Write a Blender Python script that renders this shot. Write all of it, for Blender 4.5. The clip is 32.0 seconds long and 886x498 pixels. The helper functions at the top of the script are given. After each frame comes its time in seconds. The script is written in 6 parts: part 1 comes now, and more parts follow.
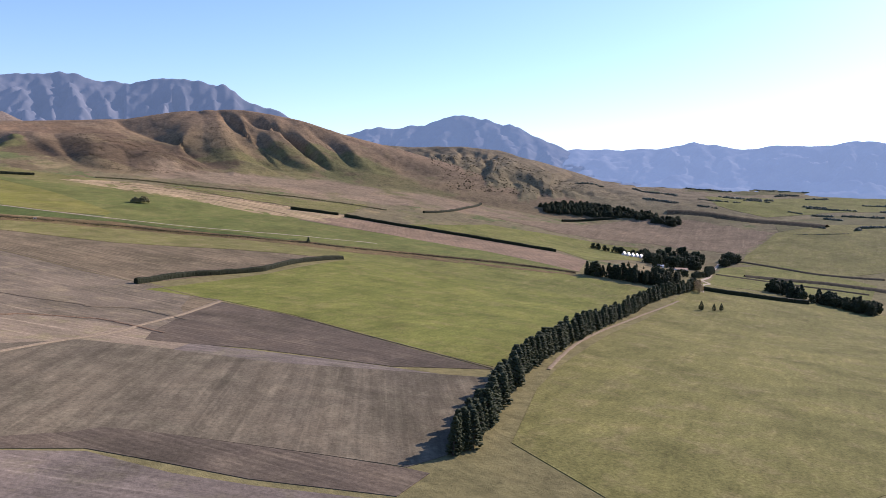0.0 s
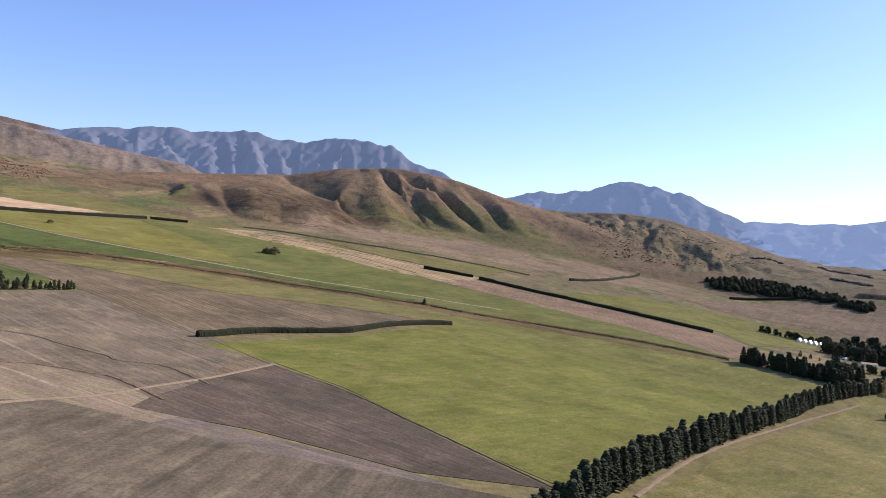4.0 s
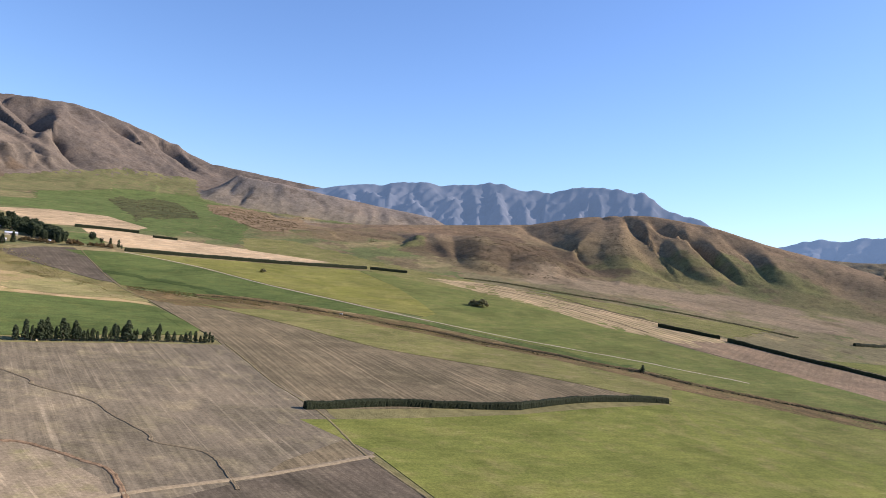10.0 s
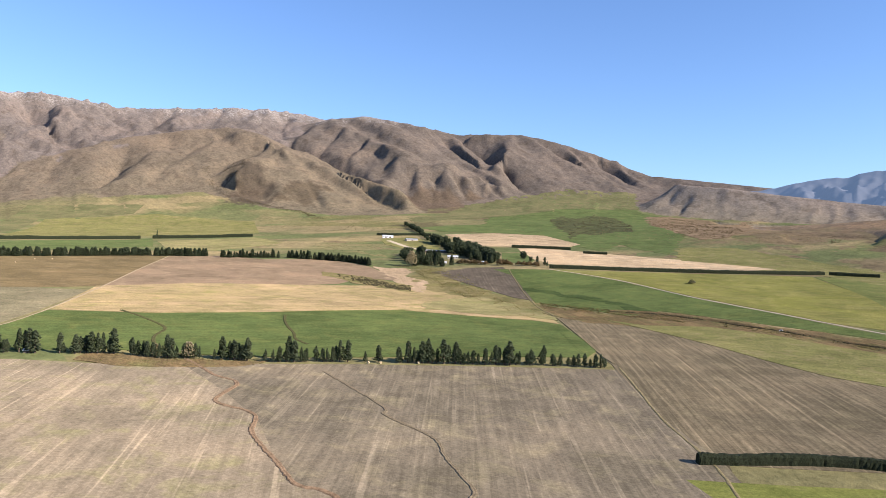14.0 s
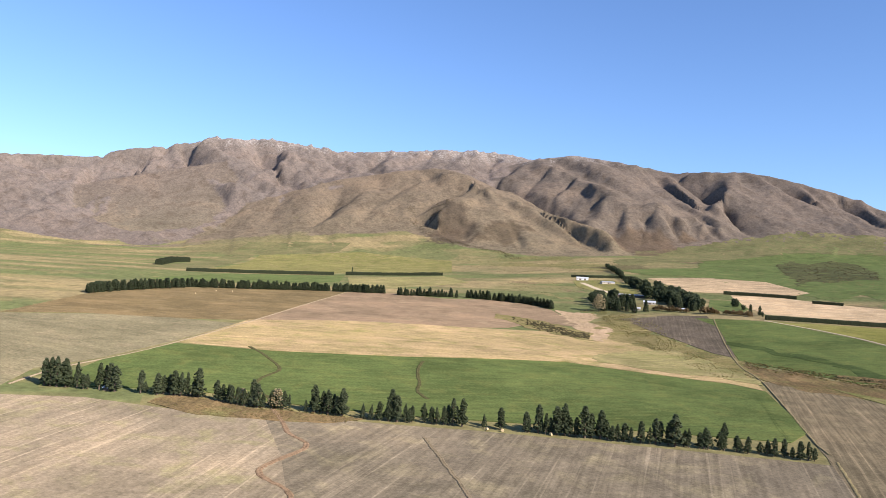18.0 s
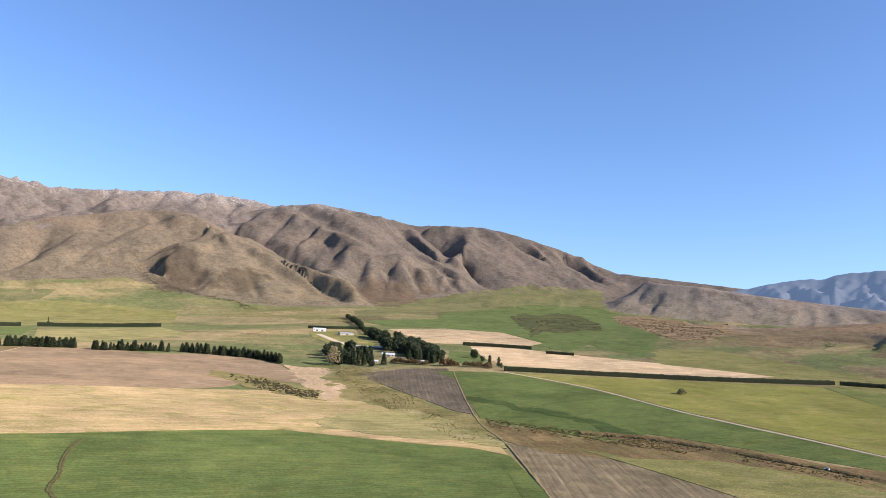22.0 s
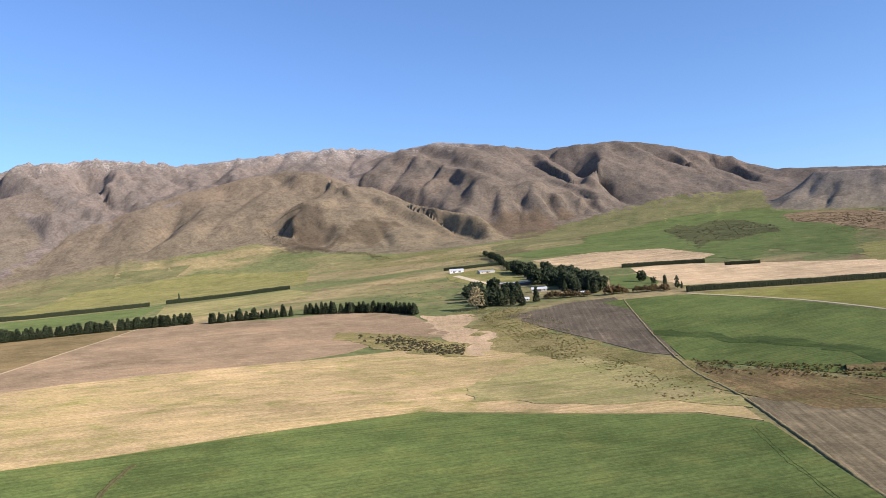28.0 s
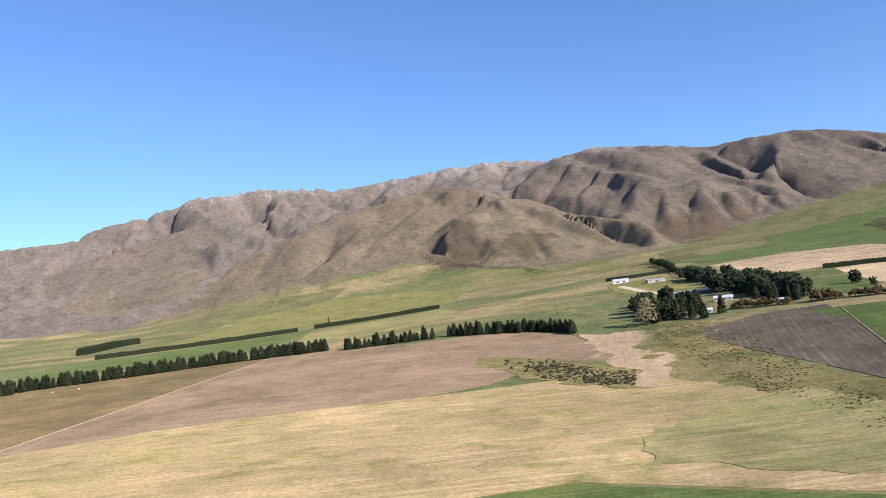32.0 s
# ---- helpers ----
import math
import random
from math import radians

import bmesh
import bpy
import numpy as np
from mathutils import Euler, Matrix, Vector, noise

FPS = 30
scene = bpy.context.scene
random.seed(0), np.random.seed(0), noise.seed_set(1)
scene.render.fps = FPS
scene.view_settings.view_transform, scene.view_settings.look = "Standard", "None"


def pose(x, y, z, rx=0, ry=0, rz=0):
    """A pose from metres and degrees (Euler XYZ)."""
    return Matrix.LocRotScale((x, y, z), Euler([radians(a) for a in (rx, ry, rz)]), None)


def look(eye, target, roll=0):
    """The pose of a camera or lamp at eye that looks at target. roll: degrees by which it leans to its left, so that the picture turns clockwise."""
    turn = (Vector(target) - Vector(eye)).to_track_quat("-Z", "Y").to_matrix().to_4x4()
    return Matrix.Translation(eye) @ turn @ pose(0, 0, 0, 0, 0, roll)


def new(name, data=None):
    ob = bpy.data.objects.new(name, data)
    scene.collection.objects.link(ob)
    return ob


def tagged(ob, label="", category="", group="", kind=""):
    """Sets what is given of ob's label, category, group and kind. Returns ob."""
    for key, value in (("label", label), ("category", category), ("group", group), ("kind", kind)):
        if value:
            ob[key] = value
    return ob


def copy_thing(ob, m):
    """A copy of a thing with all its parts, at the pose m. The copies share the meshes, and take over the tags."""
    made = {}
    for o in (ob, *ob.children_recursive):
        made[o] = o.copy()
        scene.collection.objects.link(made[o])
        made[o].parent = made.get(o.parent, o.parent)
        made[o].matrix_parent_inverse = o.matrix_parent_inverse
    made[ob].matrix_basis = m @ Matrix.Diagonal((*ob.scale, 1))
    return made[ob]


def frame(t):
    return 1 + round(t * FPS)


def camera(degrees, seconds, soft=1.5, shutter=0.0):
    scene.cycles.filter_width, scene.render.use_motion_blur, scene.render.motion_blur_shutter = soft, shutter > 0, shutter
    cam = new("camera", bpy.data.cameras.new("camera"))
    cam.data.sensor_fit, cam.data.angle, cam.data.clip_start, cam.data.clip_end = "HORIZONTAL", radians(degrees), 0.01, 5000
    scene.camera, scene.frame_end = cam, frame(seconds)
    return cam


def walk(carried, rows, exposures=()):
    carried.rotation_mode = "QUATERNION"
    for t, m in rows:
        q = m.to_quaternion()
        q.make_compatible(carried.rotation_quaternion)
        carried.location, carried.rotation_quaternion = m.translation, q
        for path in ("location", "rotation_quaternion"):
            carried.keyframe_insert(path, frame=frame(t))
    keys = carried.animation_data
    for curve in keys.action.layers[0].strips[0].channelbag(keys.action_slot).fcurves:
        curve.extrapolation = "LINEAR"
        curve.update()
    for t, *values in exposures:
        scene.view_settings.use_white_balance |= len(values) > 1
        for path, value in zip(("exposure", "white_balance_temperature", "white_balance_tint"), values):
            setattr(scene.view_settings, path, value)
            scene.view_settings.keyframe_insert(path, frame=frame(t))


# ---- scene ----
# ---- the camera and its flight ----
cam = camera(59.6, 32.0, 0.6)
PATH = [
    (0, (-251.7, -563.3, 97.5), (-197.28, -479.86, 88.62), 2.64),
    (0.5, (-234.3, -554.9, 96.8), (-179.74, -471.34, 89.83), 1.04),
    (1, (-217.0, -546.2, 96.2), (-164.13, -461.43, 92.05), 0.83),
    (1.5, (-199.9, -537.2, 95.6), (-150.00, -450.55, 93.81), 1.25),
    (2, (-183.1, -527.6, 95.0), (-136.51, -439.17, 94.87), 2.29),
    (2.5, (-166.8, -517.4, 94.6), (-122.94, -427.54, 94.81), 3.33),
    (3, (-150.9, -506.5, 94.3), (-109.47, -415.48, 94.07), 4.32),
    (3.5, (-135.5, -494.8, 94.0), (-97.21, -402.45, 92.91), 5.00),
    (5.5, (-76.7, -442.9, 93.6), (-49.41, -346.79, 90.06), 4.90),
    (6, (-64.7, -427.8, 93.5), (-24.56, -336.24, 92.05), 4.20),
    (6.5, (-53.1, -412.4, 93.4), (-1.96, -326.50, 95.02), 3.43),
    (7, (-41.9, -396.7, 93.4), (14.79, -314.44, 97.61), 2.39),
    (7.5, (-31.1, -380.8, 93.3), (25.77, -298.68, 98.99), 1.71),
    (8, (-20.6, -364.6, 93.2), (30.76, -279.03, 99.37), 1.91),
    (8.5, (-11.0, -348.1, 93.2), (30.62, -257.31, 99.06), 2.68),
    (9, (-2.1, -331.2, 93.2), (26.32, -235.43, 97.95), 4.08),
    (9.5, (5.6, -313.9, 93.2), (19.83, -214.97, 96.68), 5.04),
    (10, (12.2, -296.2, 93.1), (13.47, -196.25, 95.04), 5.33),
    (10.5, (17.9, -278.3, 92.9), (5.82, -179.00, 93.22), 4.81),
    (11, (22.8, -260.1, 92.6), (-0.02, -162.75, 91.49), 3.39),
    (11.5, (26.8, -241.8, 92.2), (-4.83, -146.93, 89.96), 1.30),
    (12, (29.8, -223.3, 91.7), (-8.57, -130.98, 88.64), -0.38),
    (12.5, (31.8, -204.6, 91.2), (-11.37, -114.47, 87.77), -1.09),
    (13, (32.9, -185.8, 90.5), (-14.35, -97.74, 87.28), -0.60),
    (13.5, (33.3, -166.9, 89.8), (-16.95, -80.51, 87.77), 0.77),
    (14, (33.0, -148.0, 89.1), (-20.05, -63.28, 89.20), 1.89),
    (14.5, (31.9, -129.2, 88.5), (-24.16, -46.41, 91.43), 2.86),
    (15, (29.9, -110.3, 88.0), (-29.37, -29.96, 93.43), 3.66),
    (15.5, (26.8, -91.6, 87.6), (-36.09, -14.20, 94.76), 4.52),
    (17.5, (7.3, -17.7, 87.5), (-65.93, 50.17, 92.47), 4.57),
    (18, (0.0, 0.0, 87.5), (-74.44, 66.63, 91.90), 3.47),
    (18.5, (-7.9, 17.4, 87.5), (-81.94, 84.48, 91.86), 2.70),
    (19, (-16.3, 34.6, 87.4), (-88.26, 103.80, 92.07), 2.73),
    (19.5, (-25.1, 51.4, 87.3), (-93.49, 124.12, 92.76), 3.42),
    (20, (-34.4, 67.9, 87.1), (-97.87, 144.83, 94.46), 4.52),
    (20.5, (-44.0, 84.2, 86.9), (-103.45, 164.04, 96.56), 4.95),
    (21, (-54.0, 100.2, 86.7), (-110.78, 181.67, 98.39), 4.34),
    (21.5, (-64.2, 116.0, 86.6), (-118.38, 199.03, 99.36), 3.46),
    (22, (-74.5, 131.6, 86.5), (-123.80, 217.66, 99.51), 3.00),
    (22.5, (-85.0, 147.2, 86.4), (-123.88, 238.51, 98.48), 2.94),
    (23, (-95.7, 162.6, 86.5), (-118.05, 259.39, 97.52), 3.51),
    (23.5, (-106.6, 177.7, 86.6), (-109.40, 277.15, 96.69), 3.09),
    (24, (-117.9, 192.6, 86.8), (-114.91, 292.23, 95.05), 1.92),
    (24.5, (-129.3, 207.4, 87.1), (-133.15, 307.01, 95.43), 0.62),
    (25, (-140.9, 222.2, 87.3), (-160.61, 319.79, 97.21), -0.33),
    (25.5, (-152.8, 237.0, 87.5), (-190.01, 329.17, 98.69), -0.82),
    (26, (-164.6, 251.8, 87.6), (-215.17, 337.28, 99.02), -3.15),
    (26.5, (-176.3, 266.5, 87.5), (-234.87, 346.80, 98.13), -4.58),
    (28.5, (-222.7, 323.9, 86.1), (-286.45, 400.78, 90.55), -4.03),
    (29, (-234.5, 338.4, 85.8), (-298.05, 415.39, 91.49), -3.31),
    (29.5, (-246.4, 352.9, 85.6), (-309.88, 429.82, 92.98), -2.54),
    (30, (-258.1, 367.5, 85.5), (-322.26, 443.78, 94.12), -2.60),
    (30.5, (-269.7, 382.4, 85.4), (-335.64, 457.02, 94.25), -3.65),
    (31, (-281.2, 397.3, 85.4), (-350.68, 468.69, 94.19), -5.20),
    (31.5, (-292.7, 412.3, 85.5), (-366.27, 479.47, 94.23), -6.20),
    (32, (-304.3, 427.2, 85.6), (-381.99, 489.57, 94.55), -6.17),
]
walk(cam, [(t, look(eye, target, roll)) for t, eye, target, roll in PATH], [(0, 0.91, 6450, 22), (1, 0.88, 6450, 22), (3, 0.86, 6550, 21), (6, 0.86, 6650, 20), (7, 0.58, 6750, 20), (8, 0.52, 6750, 20), (9, 0.7, 6600, 14), (11, 1.0, 6500, 12), (13, 1.0, 6500, 10), (18, 0.94, 6500, 10), (24, 0.98, 6500, 10), (26, 0.84, 6480, 10), (29, 0.86, 6300, 9), (32, 0.84, 6150, 8)])

# ---- sky and sun ----
SUN_AZ, SUN_EL = radians(10), radians(28)   # azimuth from +x, anticlockwise
world = bpy.data.worlds.new("sky")
scene.world = world
world.use_nodes = True
wt = world.node_tree
bg = wt.nodes["Background"]
sky = wt.nodes.new("ShaderNodeTexSky")
sky.sky_type = "NISHITA"
sky.sun_disc = False
sky.sun_elevation = SUN_EL
sky.sun_rotation = math.pi / 2 - SUN_AZ
sky.altitude = 400
sky.air_density, sky.dust_density, sky.ozone_density = 1.0, 0.5, 2.3
hue = wt.nodes.new("ShaderNodeMix")
hue.data_type, hue.blend_type = "RGBA", "MULTIPLY"
hue.inputs[0].default_value = 1.0
hue.inputs[7].default_value = (0.80, 0.945, 1.235, 1)
wt.links.new(sky.outputs[0], hue.inputs[6])
wt.links.new(hue.outputs[2], bg.inputs[0])
bg.inputs[1].default_value = 0.09
sun_data = bpy.data.lights.new("sun", "SUN")
sun_data.energy, sun_data.angle, sun_data.color = 4.7, radians(0.55), (1.0, 0.89, 0.785)
sun = new("sun", sun_data)
sun_way = Vector((math.cos(SUN_AZ) * math.cos(SUN_EL), math.sin(SUN_AZ) * math.cos(SUN_EL), math.sin(SUN_EL)))
sun.matrix_world = look((0, 0, 900), Vector((0, 0, 900)) - sun_way)


# ---- materials ----
def shader(name, rough=0.9):
    m = bpy.data.materials.new(name)
    m.use_nodes = True
    b = m.node_tree.nodes["Principled BSDF"]
    b.inputs["Roughness"].default_value = rough
    b.inputs["Specular IOR Level"].default_value = 0.02 if rough >= 0.9 else 0.2
    b.inputs["Diffuse Roughness"].default_value = 0.4 if rough > 0.9 else 0.1
    return m, m.node_tree, b


def add(nt, kind, **values):
    n = nt.nodes.new(kind)
    for k, v in values.items():
        n.inputs[k].default_value = v
    return n


def where(nt, scale=(1, 1, 1), turn=0.0):
    """World position in metres, turned about the vertical and scaled."""
    g = nt.nodes.new("ShaderNodeNewGeometry")
    m = nt.nodes.new("ShaderNodeMapping")
    m.vector_type = "TEXTURE"
    m.inputs["Rotation"].default_value = (0, 0, turn)
    m.inputs["Scale"].default_value = scale
    nt.links.new(g.outputs["Position"], m.inputs["Vector"])
    return m.outputs[0]


def cloud(nt, vec, scale, detail=4.0, rough=0.55, warp=0.0):
    n = add(nt, "ShaderNodeTexNoise", Scale=scale, Detail=detail, Roughness=rough, Distortion=warp)
    nt.links.new(vec, n.inputs["Vector"])
    return n.outputs["Fac"]


def ramp(nt, fac, stops):
    r = nt.nodes.new("ShaderNodeValToRGB")
    e = r.color_ramp.elements
    while len(e) < len(stops):
        e.new(0.5)
    for s, (p, c) in zip(e, stops):
        s.position, s.color = p, (*c, 1) if len(c) == 3 else c
    nt.links.new(fac, r.inputs[0])
    return r.outputs[0]


def grey(nt, fac, lo, hi):
    m = add(nt, "ShaderNodeMapRange", **{"From Min": lo, "From Max": hi})
    nt.links.new(fac, m.inputs["Value"])
    return m.outputs[0]


def blend(nt, fac, a, b, mode="MIX"):
    m = nt.nodes.new("ShaderNodeMix")
    m.data_type, m.blend_type = "RGBA", mode
    for sock, v in ((m.inputs[0], fac), (m.inputs[6], a), (m.inputs[7], b)):
        if isinstance(v, (int, float)):
            sock.default_value = v
        elif isinstance(v, tuple):
            sock.default_value = (*v, 1)
        else:
            nt.links.new(v, sock)
    return m.outputs[2]


def relief(nt, b, height, strength, distance):
    n = add(nt, "ShaderNodeBump", Strength=strength, Distance=distance)
    nt.links.new(height, n.inputs["Height"])
    nt.links.new(n.outputs[0], b.inputs["Normal"])


def times(nt, a, k):
    n = nt.nodes.new("ShaderNodeMath")
    n.operation = "MULTIPLY"
    nt.links.new(a, n.inputs[0])
    n.inputs[1].default_value = k
    return n.outputs[0]


def field_mat(name, light, dark, second, way=0.0, row=2.0, rows=0.3, patch=90.0, streak=0.0, grain=1.0, stain=1.0, drill=0.0, drilled=0.0):
    """Farmed ground: two tones in patches, a third in stains, drilled rows and pale streaks along one way (degrees), and clods."""
    m, nt, b = shader(name, 0.95)
    p = where(nt)
    way = radians(way)
    big = cloud(nt, p, 1 / patch, 5, 0.6, 0.8)
    mid = cloud(nt, p, 0.04, 5, 0.62, 0.5)
    small = cloud(nt, p, 0.45, 4, 0.7)
    band = cloud(nt, where(nt, (500.0, 22.0, 50.0), way), 1.0, 3, 0.6)
    lines = cloud(nt, where(nt, (110.0, row, 50.0), way), 1.0, 4, 0.75)
    c = blend(nt, grey(nt, big, 0.35, 0.65), light, dark)
    c = blend(nt, times(nt, grey(nt, band, 0.42, 0.62), 0.8), c, dark)
    c = blend(nt, times(nt, grey(nt, mid, 0.50, 0.72), stain), c, second)
    c = blend(nt, times(nt, grey(nt, lines, 0.44, 0.60), rows), c, tuple(0.55 * v for v in dark))
    if streak:
        pale = cloud(nt, where(nt, (160.0, 3.2, 50.0), way), 1.0, 2, 0.5)
        c = blend(nt, times(nt, grey(nt, pale, 0.60, 0.70), streak), c, tuple(min(1.0, 1.45 * v) for v in light))
    if drill:
        wave = add(nt, "ShaderNodeTexWave", Scale=0.314 / drill, Distortion=2.2, Detail=2.0, **{"Detail Scale": 0.06})
        wave.bands_direction = "Y"
        nt.links.new(where(nt, (1, 1, 1), way), wave.inputs["Vector"])
        c = blend(nt, times(nt, grey(nt, wave.outputs["Fac"], 0.45, 0.95), drilled), c, tuple(0.45 * v for v in dark))
    mottle = cloud(nt, p, 0.011, 8, 0.72, 0.4)
    c = blend(nt, 0.7, c, ramp(nt, mottle, [(0.36, (0.66, 0.68, 0.66)), (0.5, (1.0, 1.0, 1.0)), (0.64, (1.3, 1.26, 1.22))]), "MULTIPLY")
    coarse = cloud(nt, where(nt, (26.0, 7.0, 20.0), way), 1.0, 5, 0.7)
    c = blend(nt, 0.6, c, ramp(nt, coarse, [(0.3, (0.68, 0.68, 0.68)), (0.7, (1.28, 1.28, 1.26))]), "MULTIPLY")
    c = blend(nt, min(1.0, 0.6 * grain), c, ramp(nt, small, [(0.28, (0.45, 0.45, 0.45)), (0.72, (1.4, 1.4, 1.4))]), "MULTIPLY")
    nt.links.new(c, b.inputs["Base Color"])
    relief(nt, b, small, 0.5 * grain, 0.5)
    return m


def hill_mat():
    """Tussock hills: what grows there, broken up by scrub, bracken and thin grass, with rock and scree high up."""
    m, nt, b = shader("tussock_hills", 0.95)
    p = where(nt)
    g = nt.nodes.new("ShaderNodeNewGeometry")
    sep = nt.nodes.new("ShaderNodeSeparateXYZ")
    nt.links.new(g.outputs["Position"], sep.inputs[0])
    att = nt.nodes.new("ShaderNodeAttribute")
    att.attribute_name = "cover"
    big = cloud(nt, p, 0.0045, 6, 0.6, 0.6)
    mid = cloud(nt, p, 0.017, 7, 0.68, 0.5)
    fine = cloud(nt, p, 0.10, 6, 0.72)
    c = blend(nt, 0.8, att.outputs["Color"], ramp(nt, big, [(0.3, (0.76, 0.77, 0.76)), (0.5, (1.0, 1.0, 1.0)), (0.7, (1.24, 1.18, 1.12))]), "MULTIPLY")
    tufty = nt.nodes.new("ShaderNodeMath")
    tufty.operation = "MULTIPLY"
    nt.links.new(grey(nt, mid, 0.50, 0.70), tufty.inputs[0])
    nt.links.new(att.outputs["Alpha"], tufty.inputs[1])
    c = blend(nt, tufty.outputs[0], c, (0.078, 0.058, 0.042))
    speck = cloud(nt, p, 0.045, 5, 0.75, 0.3)
    c = blend(nt, 0.5, c, ramp(nt, speck, [(0.36, (0.6, 0.6, 0.58)), (0.5, (1.0, 1.0, 1.0)), (0.66, (1.32, 1.27, 1.22))]), "MULTIPLY")
    c = blend(nt, 0.5, c, ramp(nt, fine, [(0.34, (0.55, 0.55, 0.55)), (0.66, (1.38, 1.36, 1.34))]), "MULTIPLY")
    hgt = nt.nodes.new("ShaderNodeMath")
    hgt.operation = "MULTIPLY_ADD"
    nt.links.new(mid, hgt.inputs[0])
    hgt.inputs[1].default_value = 420.0
    nt.links.new(sep.outputs[2], hgt.inputs[2])
    rock = blend(nt, grey(nt, fine, 0.44, 0.62), (0.17, 0.145, 0.13), (0.46, 0.42, 0.39))
    c = blend(nt, grey(nt, hgt.outputs[0], 1010.0, 1140.0), c, rock)
    nt.links.new(c, b.inputs["Base Color"])
    relief(nt, b, fine, 0.5, 3.0)
    return m


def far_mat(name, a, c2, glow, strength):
    """A far backdrop: haze of kilometres of lit air, put into bluish colour and emission."""
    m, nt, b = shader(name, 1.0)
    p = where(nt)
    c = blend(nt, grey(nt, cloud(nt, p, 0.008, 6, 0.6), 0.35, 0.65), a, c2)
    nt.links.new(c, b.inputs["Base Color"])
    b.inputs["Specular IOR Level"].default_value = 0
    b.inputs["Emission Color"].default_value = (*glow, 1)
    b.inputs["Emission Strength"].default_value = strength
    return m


def leaf_mat(name, a, b2, fine=1.2):
    m, nt, b = shader(name, 0.75)
    info = nt.nodes.new("ShaderNodeObjectInfo")
    p = where(nt)
    isl = nt.nodes.new("ShaderNodeNewGeometry")
    c = blend(nt, isl.outputs["Random Per Island"], a, b2)
    c = blend(nt, 0.7, c, ramp(nt, cloud(nt, p, fine, 4, 0.7), [(0.3, (0.4, 0.4, 0.4)), (0.7, (1.5, 1.5, 1.4))]), "MULTIPLY")
    c = blend(nt, 0.5, c, ramp(nt, info.outputs["Random"], [(0.0, (0.65, 0.68, 0.6)), (1.0, (1.3, 1.25, 1.3))]), "MULTIPLY")
    nt.links.new(c, b.inputs["Base Color"])
    b.inputs["Specular IOR Level"].default_value = 0.1
    relief(nt, b, cloud(nt, p, fine * 2, 4, 0.7), 1.0, 0.8)
    # light that passes through the foliage
    thin = nt.nodes.new("ShaderNodeBsdfTranslucent")
    nt.links.new(blend(nt, 1.0, c, (1.5, 1.6, 1.1), "MULTIPLY"), thin.inputs["Color"])
    mix = add(nt, "ShaderNodeMixShader", Fac=0.38)
    nt.links.new(b.outputs[0], mix.inputs[1])
    nt.links.new(thin.outputs[0], mix.inputs[2])
    nt.links.new(mix.outputs[0], nt.nodes["Material Output"].inputs["Surface"])
    return m


def plain_mat(name, colour, rough=0.7, metal=0.0, vary=0.25, scale=0.6):
    m, nt, b = shader(name, rough)
    b.inputs["Metallic"].default_value = metal
    c = blend(nt, vary, colour, ramp(nt, cloud(nt, where(nt), scale, 5, 0.65), [(0.3, (0.4, 0.4, 0.4)), (0.7, (1.4, 1.4, 1.4))]), "MULTIPLY")
    nt.links.new(c, b.inputs["Base Color"])
    return m


# ---- the lie of the land: a fan that rises to the mountains, hills and ranges round it ----
_perm = np.random.RandomState(7).permutation(512)
_grad = np.random.RandomState(11).uniform(0, 2 * np.pi, 512)


def noise2(x, y):
    """Gradient noise on arrays, about -0.7 to 0.7."""
    x, y = np.asarray(x, float), np.asarray(y, float)
    xi, yi = np.floor(x).astype(int), np.floor(y).astype(int)
    fx, fy = x - xi, y - yi
    u, v = fx * fx * fx * (fx * (fx * 6 - 15) + 10), fy * fy * fy * (fy * (fy * 6 - 15) + 10)

    def corner(i, j):
        g = _grad[(_perm[(xi + i) & 511] + yi + j) & 511]
        return np.cos(g) * (fx - i) + np.sin(g) * (fy - j)

    a = corner(0, 0) * (1 - u) + corner(1, 0) * u
    b = corner(0, 1) * (1 - u) + corner(1, 1) * u
    return a * (1 - v) + b * v


def fbm(x, y, octaves=4, gain=0.5):
    total, amp = 0.0, 1.0
    for k in range(octaves):
        total = total + amp * noise2(x * 2**k + 17.3 * k, y * 2**k - 9.1 * k)
        amp *= gain
    return total


def ridged(x, y, octaves=4, gain=0.5):
    total, amp = 0.0, 1.0
    for k in range(octaves):
        total = total + amp * (1 - 2.2 * np.abs(noise2(x * 2**k + 5.7 * k, y * 2**k + 3.9 * k)))
        amp *= gain
    return total


# Gentle rises and dips of the farmland: x, y, height, radius.
SWELLS = [
    (1721, 1652, -28, 291), (1453, 1033, -24, 198), (1539, 1236, 19, 198), (760, 501, 17, 187), (756, 208, -16, 264),
    (1410, 1740, 14, 291), (-683, 962, -14, 181), (-670, 1773, -14, 340), (98, 845, -10, 197), (-1273, 1637, 11, 340),
    (-687, 1252, 9, 179), (556, 468, -10, 187), (-2058, 1447, -9, 340), (-458, 345, -6, 150), (275, 536, 8, 184),
    (-382, 808, -8, 152), (-874, 1183, -6, 179), (505, 1318, 7, 340), (113, 1207, 3, 326), (-48, 1682, -6, 150),
    (-2542, 1113, -4, 340), (-1635, 1467, -3, 340), (-64, 329, -6, 150), (-1242, 997, -3, 340), (-197, 514, 3, 204),
]


